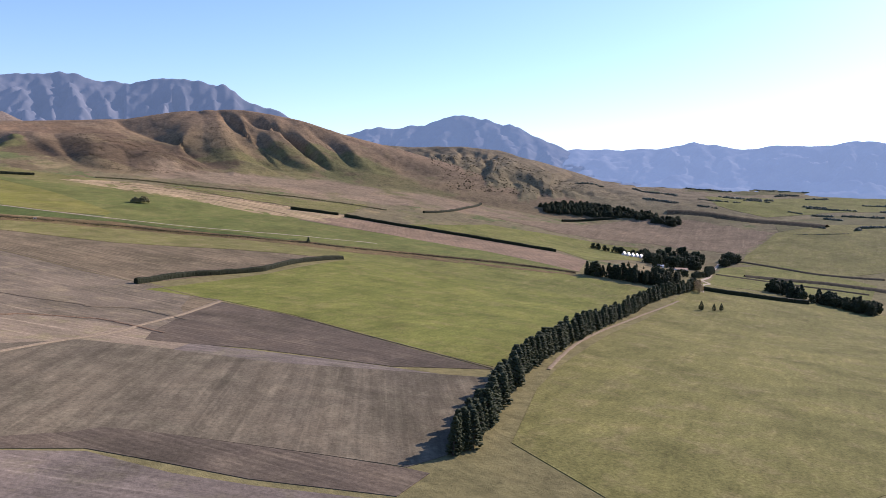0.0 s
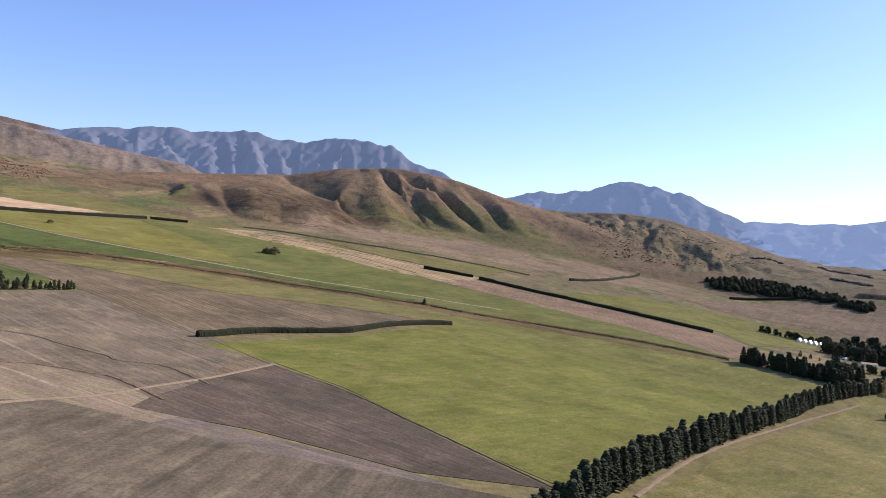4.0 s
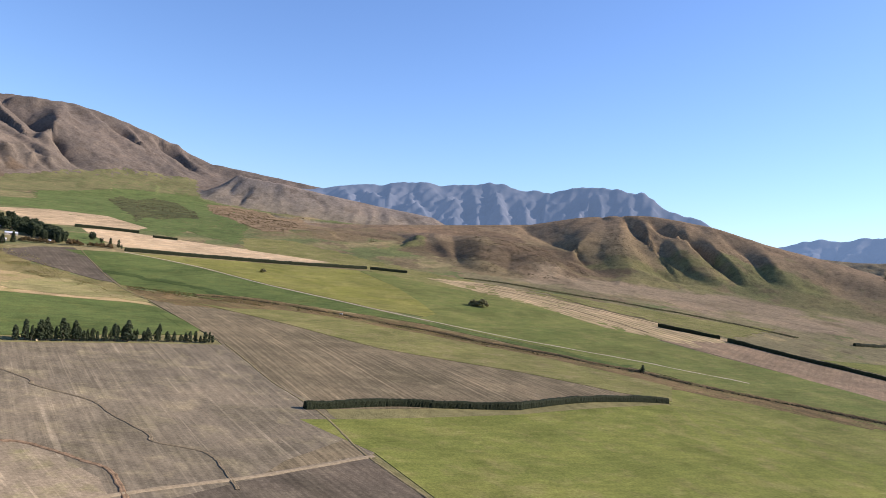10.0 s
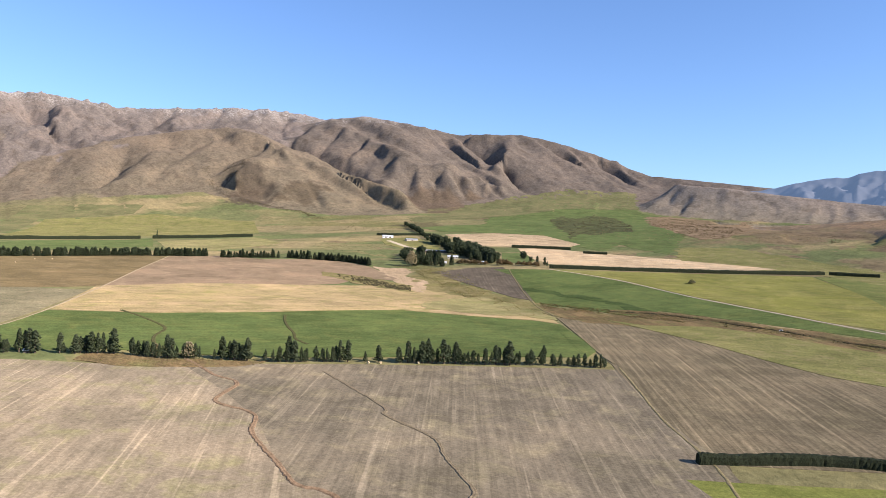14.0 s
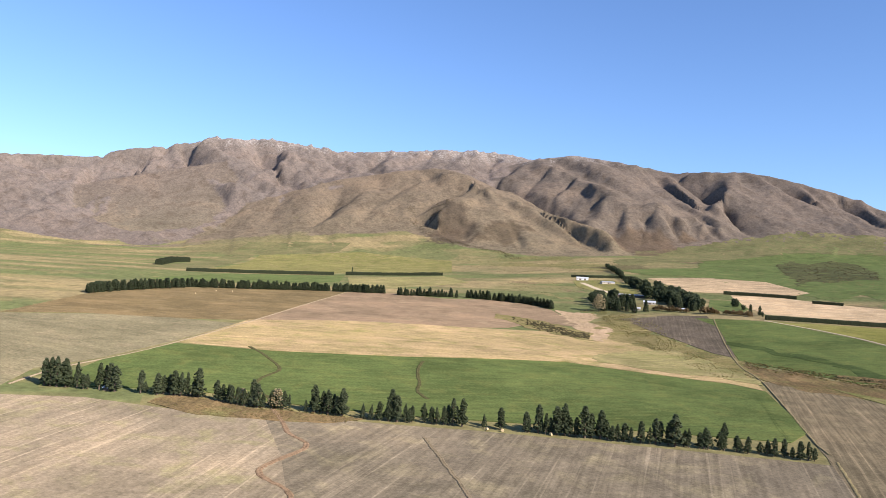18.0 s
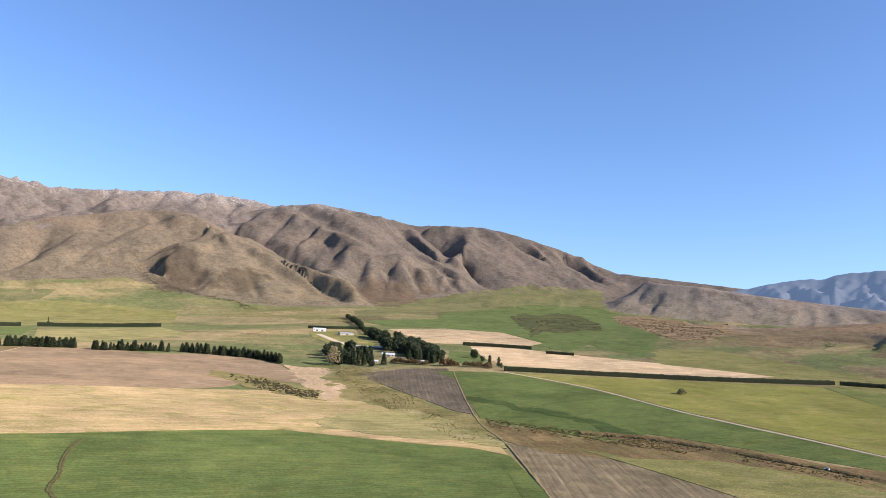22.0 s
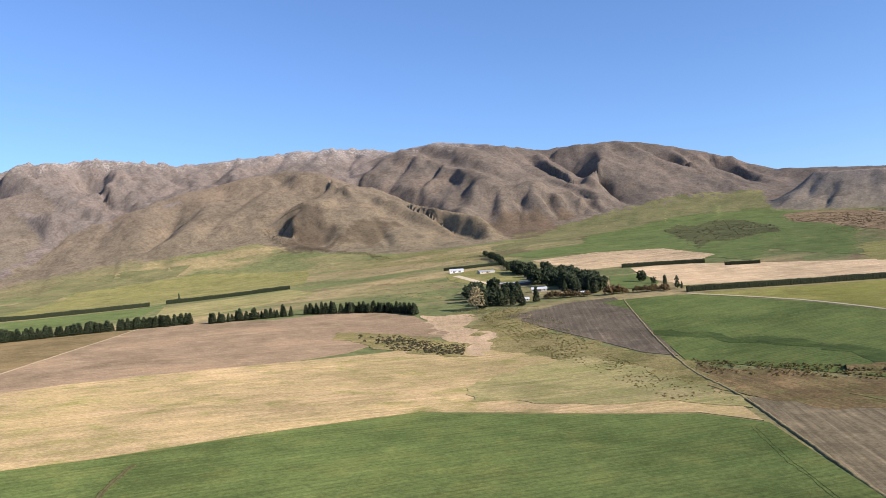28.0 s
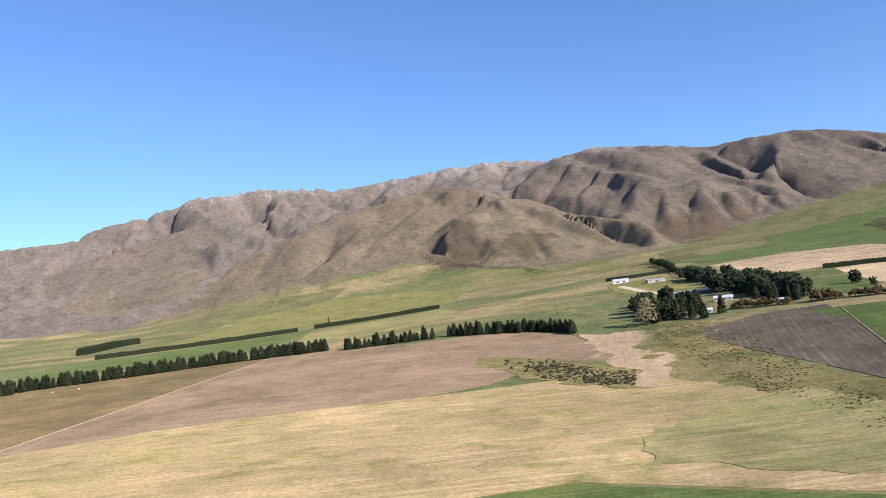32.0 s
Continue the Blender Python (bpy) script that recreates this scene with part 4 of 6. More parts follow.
field('stubble_field', [(-199, 30), (-133, 33), (-61, -18), (0, -63), (83, -136), (28, -162), (-51, -182), (-192, -155)], 'stubbleBacklit', 'stubble field beside turned soil, darkened as if backlit')
field('stubble_field', [(-583, 96), (-548, 175), (-503, 215), (-475, 269), (-377, 227), (-305, 189), (-222, 125), (-191, 126), (-142, 91), (-93, 13), (-165, -65), (-411, -18)], 'stubble', 'pale straw-grey stubble field with curved drill lines')
field('stubble_field', [(-475, 269), (-372, 373), (-196, 512), (-120, 391), (-65, 324), (-29, 258), (-64, 169), (-79, 87), (-77, 23), (-93, 13), (-142, 91), (-191, 126), (-222, 125), (-305, 189), (-377, 227)], 'stubbleB', 'grey-brown worked field with pale drill streaks')
field('plough_field', [(-383, 811), (-356, 822), (-285, 805), (-210, 753), (-129, 701), (-32, 632), (3, 590), (-47, 527), (-90, 501), (-137, 428), (-240, 578)], 'plough', 'dark harrowed field with long drill lines')
field('plough_field', [(-151, 540), (-41, 387), (46, 381), (296, 584), (224, 586), (125, 675), (-9, 752), (-114, 788), (-175, 701)], 'plough', 'dark harrowed field behind a trimmed hedge')
field('paddock', [(297, 683), (484, 636), (599, 590), (724, 488), (818, 378), (518, 207), (361, 125), (303, 228), (262, 331), (285, 562)], 'lushB', 'light green paddock along a creek')
field('paddock', [(-74, 277), (18, 336), (101, 388), (274, 529), (351, 538), (472, 415), (601, 328), (591, 283), (339, 70), (111, -98), (79, -23), (32, 129), (-14, 217)], 'lush', 'bright yellow-green grass paddock beside a trimmed hedge')
field('plough_field', [(-16, 206), (29, 120), (76, -29), (102, -99), (23, -80), (-16, -47), (-58, -13), (-98, 6), (-127, 23), (-115, 54), (-75, 122)], 'dark', 'freshly turned dark soil in a wedge-shaped field')
field('tilled_field', [(-239, 12), (-170, 26), (-130, 0), (-60, -57), (83, -122), (54, -156), (-35, -254), (-72, -266), (-105, -238), (-161, -194), (-188, -176), (-201, -180), (-243, -179)], 'mauveB', 'grey-brown tilled field with faint bands')
field('plough_field', [(-243, -179), (-201, -180), (-188, -176), (-161, -194), (-105, -239), (-73, -267), (-66, -276), (-94, -295), (-145, -259), (-174, -229), (-200, -204), (-244, -192)], 'dark', 'band of dark turned soil')
field('stubble_field', [(-248, -193), (-200, -208), (-173, -243), (-145, -267), (-97, -300), (-156, -371), (-249, -299)], 'stubbleBacklit', 'dry stubble field, darkened as if backlit')
field('pasture', [(2, -250), (98, -156), (171, -97), (373, 46), (738, 281), (1117, 503), (1231, 183), (1112, 6), (348, -354), (107, -374), (-5, -337)], 'oliveR', 'dull olive pasture beside a pine row')
field('stubble_field', [(-753, 328), (-910, 486), (-886, 610), (-812, 787), (-771, 902), (-662, 950), (-406, 828), (-355, 752), (-395, 759), (-546, 680), (-625, 503), (-689, 395)], 'straw', 'straw-coloured grazed stubble field')
field('tilled_field', [(-910, 494), (-1076, 673), (-1294, 914), (-1233, 982), (-1135, 1018), (-981, 990), (-828, 926), (-807, 865), (-812, 787), (-886, 610)], 'mauve', 'bare brown-mauve tilled field')
field('tilled_field', [(-1138, 1006), (-1070, 1143), (-933, 1112), (-861, 1065), (-768, 1009), (-790, 993), (-919, 955)], 'mauve', 'bare mauve tilled field on a low rise')
field('scrub_ground', [(-827, 1157), (-817, 1190), (-712, 1083), (-540, 957), (-471, 923), (-393, 822), (-406, 828), (-531, 886), (-672, 943), (-710, 933), (-783, 1043)], 'rough', 'rough green ground with rushes and gorse')
field('bare_earth', [(-926, 1110), (-888, 1137), (-847, 1145), (-826, 1111), (-811, 1063), (-731, 1033), (-684, 967), (-670, 907), (-723, 940), (-789, 992)], 'sand', 'pale scraped earth and dry sand')
field('plough_field', [(-796, 1131), (-770, 1178), (-761, 1220), (-706, 1267), (-562, 1073), (-484, 944), (-521, 955), (-609, 1016), (-706, 1075)], 'dark', 'dark tilled field with wheel marks')
field('reed_ground', [(-463, 914), (-414, 906), (-317, 882), (-292, 921), (-289, 950), (-136, 933), (3, 929), (115, 879), (195, 836), (242, 782), (271, 741), (228, 681), (204, 720), (165, 775), (93, 813), (8, 841), (-38, 854), (-119, 861), (-254, 804), (-324, 793), (-389, 815)], 'reed', 'brown rushes and rank grass along a creek')
field('reed_ground', [(-209, 940), (-121, 912), (64, 901), (205, 815), (315, 740), (503, 675), (622, 626), (748, 517), (718, 482), (589, 574), (474, 616), (285, 647), (178, 688), (53, 775), (-116, 815), (-198, 847)], 'reed', 'brown rushes and rank grass along a creek')
field('crop_field', [(-706, 1226), (-641, 1271), (-609, 1284), (-442, 1223), (-272, 1099), (-80, 1001), (78, 929), (273, 832), (317, 807), (287, 763), (249, 793), (117, 884), (4, 936), (-136, 938), (-290, 956), (-293, 926), (-319, 892), (-419, 916), (-470, 927), (-631, 1168)], 'crop', 'vivid green crop field beside a farm road')
field('pasture', [(-606, 1286), (-423, 1444), (-168, 1607), (-51, 1314), (43, 998), (-79, 1014), (-275, 1115), (-446, 1238)], 'olive', 'olive grazing pasture below a trimmed hedge')
field('pasture', [(-163, 1611), (-19, 1674), (153, 1382), (318, 1248), (435, 1096), (280, 843), (82, 943), (45, 993), (-44, 1289)], 'lushC', 'green grazing pasture below a trimmed hedge')
field('pasture', [(133, 1297), (288, 1166), (415, 1079), (586, 915), (717, 736), (774, 529), (719, 507), (547, 630), (379, 714), (198, 873), (-2, 978)], 'lushC', 'green pasture sloping to the creek')
field('rough_flat', [(-553, 2025), (-425, 2085), (-195, 1886), (38, 1728), (348, 1490), (262, 1285), (35, 1459), (-159, 1654), (-453, 1614)], 'oliveP', 'pale olive flat below a hill')
field('dry_grass', [(-10, 1651), (160, 1646), (249, 1581), (384, 1409), (538, 1264), (612, 1219), (487, 1044), (435, 1096), (344, 1140), (253, 1289), (119, 1433)], 'tan', 'strip of dry tan grass with faint furrows')
field('tilled_field', [(431, 1085), (588, 1175), (835, 1065), (977, 826), (965, 707), (764, 518), (717, 736), (586, 915)], 'mauve', 'mauve tilled strip below a trimmed hedge')
field('pasture', [(748, 1143), (1121, 1313), (1350, 1214), (1538, 1088), (1345, 896), (978, 712), (1041, 889), (921, 1037)], 'lushB', 'green pasture above a trimmed hedge')
field('dry_pasture', [(1287, 1547), (1606, 1537), (2107, 1577), (2172, 1434), (2173, 1060), (1789, 897), (1632, 1122), (1476, 1198), (1372, 1286)], 'pink', 'pinkish dry tussock pasture')
field('pasture', [(1783, 884), (2178, 1054), (2513, 1050), (2668, 901), (1946, 503), (1693, 554), (1644, 803)], 'oliveR', 'dull green valley pasture')
field('pasture', [(1527, 778), (1747, 740), (1681, 437), (1367, 290), (1302, 374), (1083, 471)], 'lushB', 'light green valley paddock')
field('hill_paddock', [(-1553, 2729), (-1539, 3103), (-1408, 3330), (-1273, 3509), (-1053, 3312), (-762, 3148), (-534, 1858), (-729, 2009), (-690, 1835), (-796, 1876), (-918, 2018), (-1047, 1955), (-1132, 1956)], 'green', 'smooth green hill paddock below a gully')
field('tan_field', [(-893, 1706), (-836, 1780), (-586, 1778), (-248, 1703), (-303, 1621), (-530, 1499), (-663, 1402), (-824, 1602)], 'straw2', 'pale straw field above a trimmed hedge')
field('tan_field', [(-1214, 1850), (-1132, 2014), (-978, 2059), (-808, 1934), (-811, 1861), (-921, 1732), (-982, 1661)], 'windrow', 'straw field with raked windrows')
field('tan_field', [(-825, 1602), (-762, 1759), (-628, 1780), (-477, 1767), (-442, 1560), (-553, 1503), (-679, 1445), (-727, 1472)], 'straw2', 'pale straw field beside a hedge')
field('hill_paddock', [(-1450, 2013), (-1351, 2226), (-1261, 2398), (-1360, 3001), (-1273, 3409), (-949, 3258), (-589, 2451), (-556, 2252), (-915, 2849), (-1173, 3046), (-1265, 2751), (-1024, 2238), (-839, 2004), (-990, 2085), (-1147, 2043), (-1243, 1933)], 'green', 'smooth green hill paddock')
field('paddock', [(-870, 1571), (-824, 1611), (-732, 1472), (-682, 1339), (-772, 1388)], 'green', 'small green house paddock')
field('paddock', [(-1266, 1589), (-1231, 1705), (-1068, 1581), (-978, 1464), (-1059, 1431), (-1161, 1477)], 'oliveP', 'mown paddock between farm buildings')
field('paddock', [(-1585, 599), (-1803, 892), (-1757, 1218), (-1510, 1032), (-1513, 884), (-1528, 635)], 'green', 'narrow green paddock between shelter belts')
field('paddock', [(-1676, 1171), (-1599, 1440), (-1384, 1331), (-1341, 1067), (-1391, 981)], 'strawG', 'pale cut paddock between shelter belts')
field('paddock', [(-2062, 763), (-2981, 1566), (-2659, 1861), (-2563, 1742), (-2681, 1436), (-1982, 882)], 'greenP', 'faded green fan paddock')
field('paddock', [(-1937, 878), (-2671, 1455), (-2503, 1808), (-2114, 1940), (-1746, 1605), (-1908, 1342)], 'oliveP', 'dry olive fan paddock')
field('rough_flat', [(-1691, 2350), (-1807, 2974), (-1566, 3520), (-1267, 3809), (-1135, 3418), (-1404, 3163), (-1530, 2721), (-1555, 2210)], 'greenP', 'faded green slope below the mountain')
field('crop_swale', [(-560, 1062), (-523, 1052), (-474, 1038), (-434, 1024), (-394, 1012), (-366, 996), (-331, 975), (-292, 945), (-288, 918), (-318, 930), (-352, 958), (-396, 985), (-440, 1004), (-487, 1020), (-530, 1036)], 'deep', 'darker wet hollow in the green crop')
field('weedy_ground', [(-523, 209), (-541, 231), (-532, 252), (-495, 265), (-456, 300), (-434, 323), (-430, 301), (-452, 263), (-469, 240), (-491, 222)], 'reed', 'dead weeds and brown grass beside the pines')
field('scrub_ground', [(-942, 970), (-857, 991), (-791, 976), (-734, 973), (-674, 895), (-713, 893), (-780, 900), (-897, 937)], 'rough', 'rough gully with dark scrub between tilled fields')
field('dry_pasture', [(262, 1628), (447, 1561), (584, 1530), (688, 1507), (845, 1545), (633, 1249), (542, 1270), (390, 1424)], 'oliveP', 'thin pale pasture at the foot of a hill')
field('valley_paddock', [(3108, 2257), (3391, 2000), (3667, 1693), (3802, 1433), (3601, 1338), (3427, 1560), (3068, 1776), (2921, 2051)], 'greenP', 'faded green paddock far down the valley')
field('valley_paddock', [(2681, 1768), (2947, 1639), (3280, 1478), (3565, 1215), (3066, 995), (2803, 1211), (2445, 1279), (2470, 1526)], 'lushB', 'light green paddock on the valley floor')
field('valley_paddock', [(2360, 1191), (2706, 1158), (2922, 932), (2720, 843), (2468, 1024), (2198, 1058)], 'greenP', 'faded green paddock on the valley floor')
field('heather_ground', [(-1295, 2798), (-1327, 2981), (-1222, 2897), (-1226, 3111), (-1094, 3056), (-901, 2653), (-780, 2308), (-836, 2280), (-850, 2179), (-909, 2166), (-876, 2020), (-943, 2169), (-1036, 2282)], 'heath', 'dark heather in a hollow of the green hill')
field('eroded_gully', [(-1031, 3230), (-950, 3285), (-843, 3274), (-725, 3196), (-596, 3297), (-448, 2453), (-493, 2273), (-548, 2223), (-651, 2347), (-820, 2652)], 'erode', 'tan and brown eroded ground in a gully')
field('grassy_stubble', [(-595, 860), (-558, 930), (-488, 880), (-442, 850), (-390, 812), (-372, 785), (-410, 785), (-470, 750), (-540, 725), (-585, 790)], 'strawG', 'stubble going green with new grass')
field('crop_field', [(-592, 157), (-678, 229), (-747, 321), (-686, 393), (-622, 501), (-543, 676), (-393, 754), (-351, 748), (-243, 588), (-236, 544), (-349, 438), (-434, 352), (-501, 291), (-555, 250)], 'crop', 'young green crop field with wheel tracks')
field('pasture', [(-330, 838), (-267, 822), (-202, 866), (-119, 862), (-57, 844), (9, 839), (89, 808), (167, 771), (235, 728), (322, 659), (290, 556), (231, 560), (120, 610), (-43, 641), (-99, 677), (-161, 726), (-257, 792)], 'oliveP', 'pale olive pasture between creek and tilled field')


def smooth_line(pts, step):
    """Points about every step metres along a soft curve through pts."""
    out = []
    for i in range(len(pts) - 1):
        p0, p1, p2, p3 = (np.array(pts[min(max(i + k, 0), len(pts) - 1)], float) for k in (-1, 0, 1, 2))
        n = max(1, int(np.hypot(*(p2 - p1)) / step))
        for k in range(n):
            t = k / n
            out.append(0.5 * (2 * p1 + (p2 - p0) * t + (2 * p0 - 5 * p1 + 4 * p2 - p3) * t**2 + (3 * p1 - p0 - 3 * p2 + p3) * t**3))
    out.append(np.array(pts[-1], float))
    return out


def strip(name, pts, offsets, heights, material, label, step=6.0, jitter=0.0, category="track", kind="structure", lift=0.35):
    """A long narrow piece of ground along a line: offsets across it and heights over the land."""
    line = smooth_line(pts, step)
    rng = random.Random(len(pts) * 31 + int(pts[0][0]))
    verts, faces = [], []
    for i, p in enumerate(line):
        d = line[min(i + 1, len(line) - 1)] - line[max(i - 1, 0)]
        d = d / (np.hypot(*d) + 1e-9)
        w = 1 + jitter * rng.uniform(-1, 1)
        s = jitter * rng.uniform(-2, 2)
        for j, (o, h) in enumerate(zip(offsets, heights)):
            if j in (0, len(offsets) - 1):
                h = min(h, 0.3 - lift)
            x, y = p[0] - d[1] * (o * w + s), p[1] + d[0] * (o * w + s)
            verts.append((x, y, lift + h * (1 + jitter * rng.uniform(-0.6, 0.6))))
    co = np.array(verts)
    co[:, 2] += land(co[:, 0], co[:, 1])
    verts = co.tolist()
    k = len(offsets)
    for i in range(len(line) - 1):
        for j in range(k - 1):
            a = i * k + j
            faces.append((a + 1, a, a + k, a + k + 1))
    return tagged(new(name, mesh_of(name, verts, faces, material, True)), label, category, kind=kind)


GRAVEL = plain_mat("gravel", (0.49, 0.405, 0.285), 0.95, vary=0.4, scale=0.5)
DIRT = plain_mat("dirt_track", (0.30, 0.235, 0.15), 0.95, vary=0.5, scale=0.4)
BANK = plain_mat("eroded_bank", (0.23, 0.155, 0.095), 0.95, vary=0.85, scale=0.35)
DITCH = plain_mat("ditch_grass", (0.19, 0.15, 0.095), 0.95, vary=0.7, scale=0.4)
VERGE = plain_mat("rank_verge", (0.23, 0.185, 0.095), 0.95, vary=0.7, scale=0.5)
DARKBANK = plain_mat("rush_bank", (0.085, 0.08, 0.035), 0.95, vary=0.7, scale=0.4)

for name, pts, wide, mat, label in (
    ("farm_road", [(-614, 1295), (-443, 1230), (-271, 1105), (-81, 1009), (78, 948), (270, 869), (470, 782)], 2.0, GRAVEL, "pale gravel farm road between crop and pasture"),
    ("farm_track", [(-14, 208), (-71, 133), (-112, 87), (-146, 48), (-192, 16), (-260, -39), (-420, -160)], 2.4, DIRT, "worn dirt track across worked fields"),
    ("farm_track", [(153, -105), (218, -51), (293, 6), (430, 98), (611, 212), (796, 305)], 2.0, DIRT, "dirt track along a pine row"),
    ("farm_road", [(945, 377), (1047, 456), (1098, 479), (1127, 522), (1189, 558), (1264, 607), (1418, 722), (1585, 829)], 4.0, GRAVEL, "winding gravel drive to a homestead"),
    ("farm_track", [(-598, 140), (-650, 188), (-702, 262), (-758, 330), (-900, 487), (-1081, 676), (-1284, 900)], 1.1, DIRT, "faint dirt track between two fields"),
    ("farm_track", [(-1216, 1565), (-1091, 1474), (-1024, 1445)], 9.0, GRAVEL, "pale farmyard gravel"),
):
    strip(name, pts, (-wide, -wide * 0.4, wide * 0.4, wide), (0, 0.06, 0.06, 0), mat, label, 8, 0.12, "track", lift=0.65 if name == "farm_track" and abs(pts[0][0]) < 200 else 0.76)

for pts, mat, k, label in (
    ([(-480, 280), (-449, 269), (-419, 257), (-388, 250), (-359, 204), (-318, 198), (-288, 168), (-241, 140), (-215, 125), (-196, 127), (-161, 113), (-139, 100), (-108, 47)], BANK, 0.52, "eroded creek bed with bare brown banks"),
    ([(-376, 330), (-277, 275), (-260, 257), (-211, 238), (-187, 213), (-151, 181), (-142, 166), (-110, 161), (-93, 137), (-76, 104)], DITCH, 0.42, "shallow winding ditch in a worked field"),
    ([(-712, 384), (-661, 374), (-604, 356), (-574, 321), (-542, 298), (-515, 295), (-482, 282)], DARKBANK, 0.62, "winding creek with dark grassy banks"),
    ([(-590, 511), (-571, 490), (-540, 462), (-511, 440), (-486, 417), (-460, 406)], DARKBANK, 0.6, "short winding gully with dark grassy banks"),
):
    strip("creek_bank", pts, tuple(o * k for o in (-3.4, -2.0, -0.9, 0.4, 1.6, 3.0)), tuple(h * k for h in (0.0, 0.75, 0.12, 0.08, 0.6, 0.0)), mat, label, 2.5, 0.22, "creek", lift=0.74 if mat is DARKBANK else 0.5)

for pts, label in (
    ([(-197, 522), (-158, 455), (-119, 388), (-70, 318), (-45, 268), (-19, 208), (30, 120), (64, 20), (104, -96)], "grassy field boundary with a shallow ditch"),
    ([(-682, 1246), (-627, 1159), (-463, 908), (-378, 800), (-241, 582), (-207, 536)], "grassy field boundary with a dark ditch"),
):
    strip("field_margin", pts, (-1.1, -0.45, 0.0, 0.45, 1.1), (0, 0.16, 0.04, 0.14, 0), VERGE, label, 4, 0.2, "field margin", lift=0.74 if pts[0][0] < -500 else 0.55)


# ---- trees ----
def clumps(bm, spots, rng, flat=0.75):
    """Small uneven tufts of foliage: (x, y, z, size) each."""
    for x, y, z, s in spots:
        turn = Matrix.LocRotScale((x, y, z), Euler((rng.uniform(0, 6), rng.uniform(0, 6), rng.uniform(0, 6))), (s, s * rng.uniform(0.7, 1.1), s * flat))
        made = bmesh.ops.create_icosphere(bm, subdivisions=1, radius=1.0, matrix=turn)
        for v in made["verts"]:
            v.co += Vector((rng.uniform(-1, 1), rng.uniform(-1, 1), rng.uniform(-1, 1))) * s * 0.32


def trunk_mesh(h, r, limbs, rng):
    bm = bmesh.new()
    bmesh.ops.create_cone(bm, cap_ends=True, segments=7, radius1=r, radius2=r * 0.2, depth=h, matrix=Matrix.Translation((0, 0, h / 2)))
    for k in range(limbs):
        a, z = rng.uniform(0, 6.28), h * rng.uniform(0.25, 0.85)
        ln = h * 0.17
        m = Matrix.Translation((0, 0, z)) @ Matrix.Rotation(a, 4, "Z") @ Matrix.Rotation(radians(65), 4, "Y") @ Matrix.Translation((0, 0, ln / 2))
        bmesh.ops.create_cone(bm, cap_ends=False, segments=4, radius1=r * 0.3, radius2=r * 0.08, depth=ln, matrix=m)
    return bm


BARK = plain_mat("bark", (0.13, 0.10, 0.075), 0.95, vary=0.6, scale=2.0)
PINE = leaf_mat("pine_needles", (0.06, 0.078, 0.044), (0.088, 0.105, 0.058))
CYPRESS = leaf_mat("cypress_foliage", (0.048, 0.064, 0.038), (0.075, 0.09, 0.048))
AUTUMN = leaf_mat("autumn_leaves", (0.19, 0.125, 0.06), (0.13, 0.095, 0.05))
WILLOW = leaf_mat("bare_willow", (0.48, 0.40, 0.27), (0.36, 0.29, 0.185))
SHRUB = leaf_mat("shrub_leaves", (0.17, 0.16, 0.085), (0.24, 0.215, 0.11))
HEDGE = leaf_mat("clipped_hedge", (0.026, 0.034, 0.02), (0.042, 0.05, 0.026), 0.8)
# far foliage: haze is put into the paler, greyer leaf colour
HAZEHEDGE = leaf_mat("haze_hedge", (0.11, 0.125, 0.095), (0.14, 0.155, 0.115), 0.25)
TUSSOCK = leaf_mat("tussock", (0.22, 0.16, 0.075), (0.13, 0.115, 0.045))


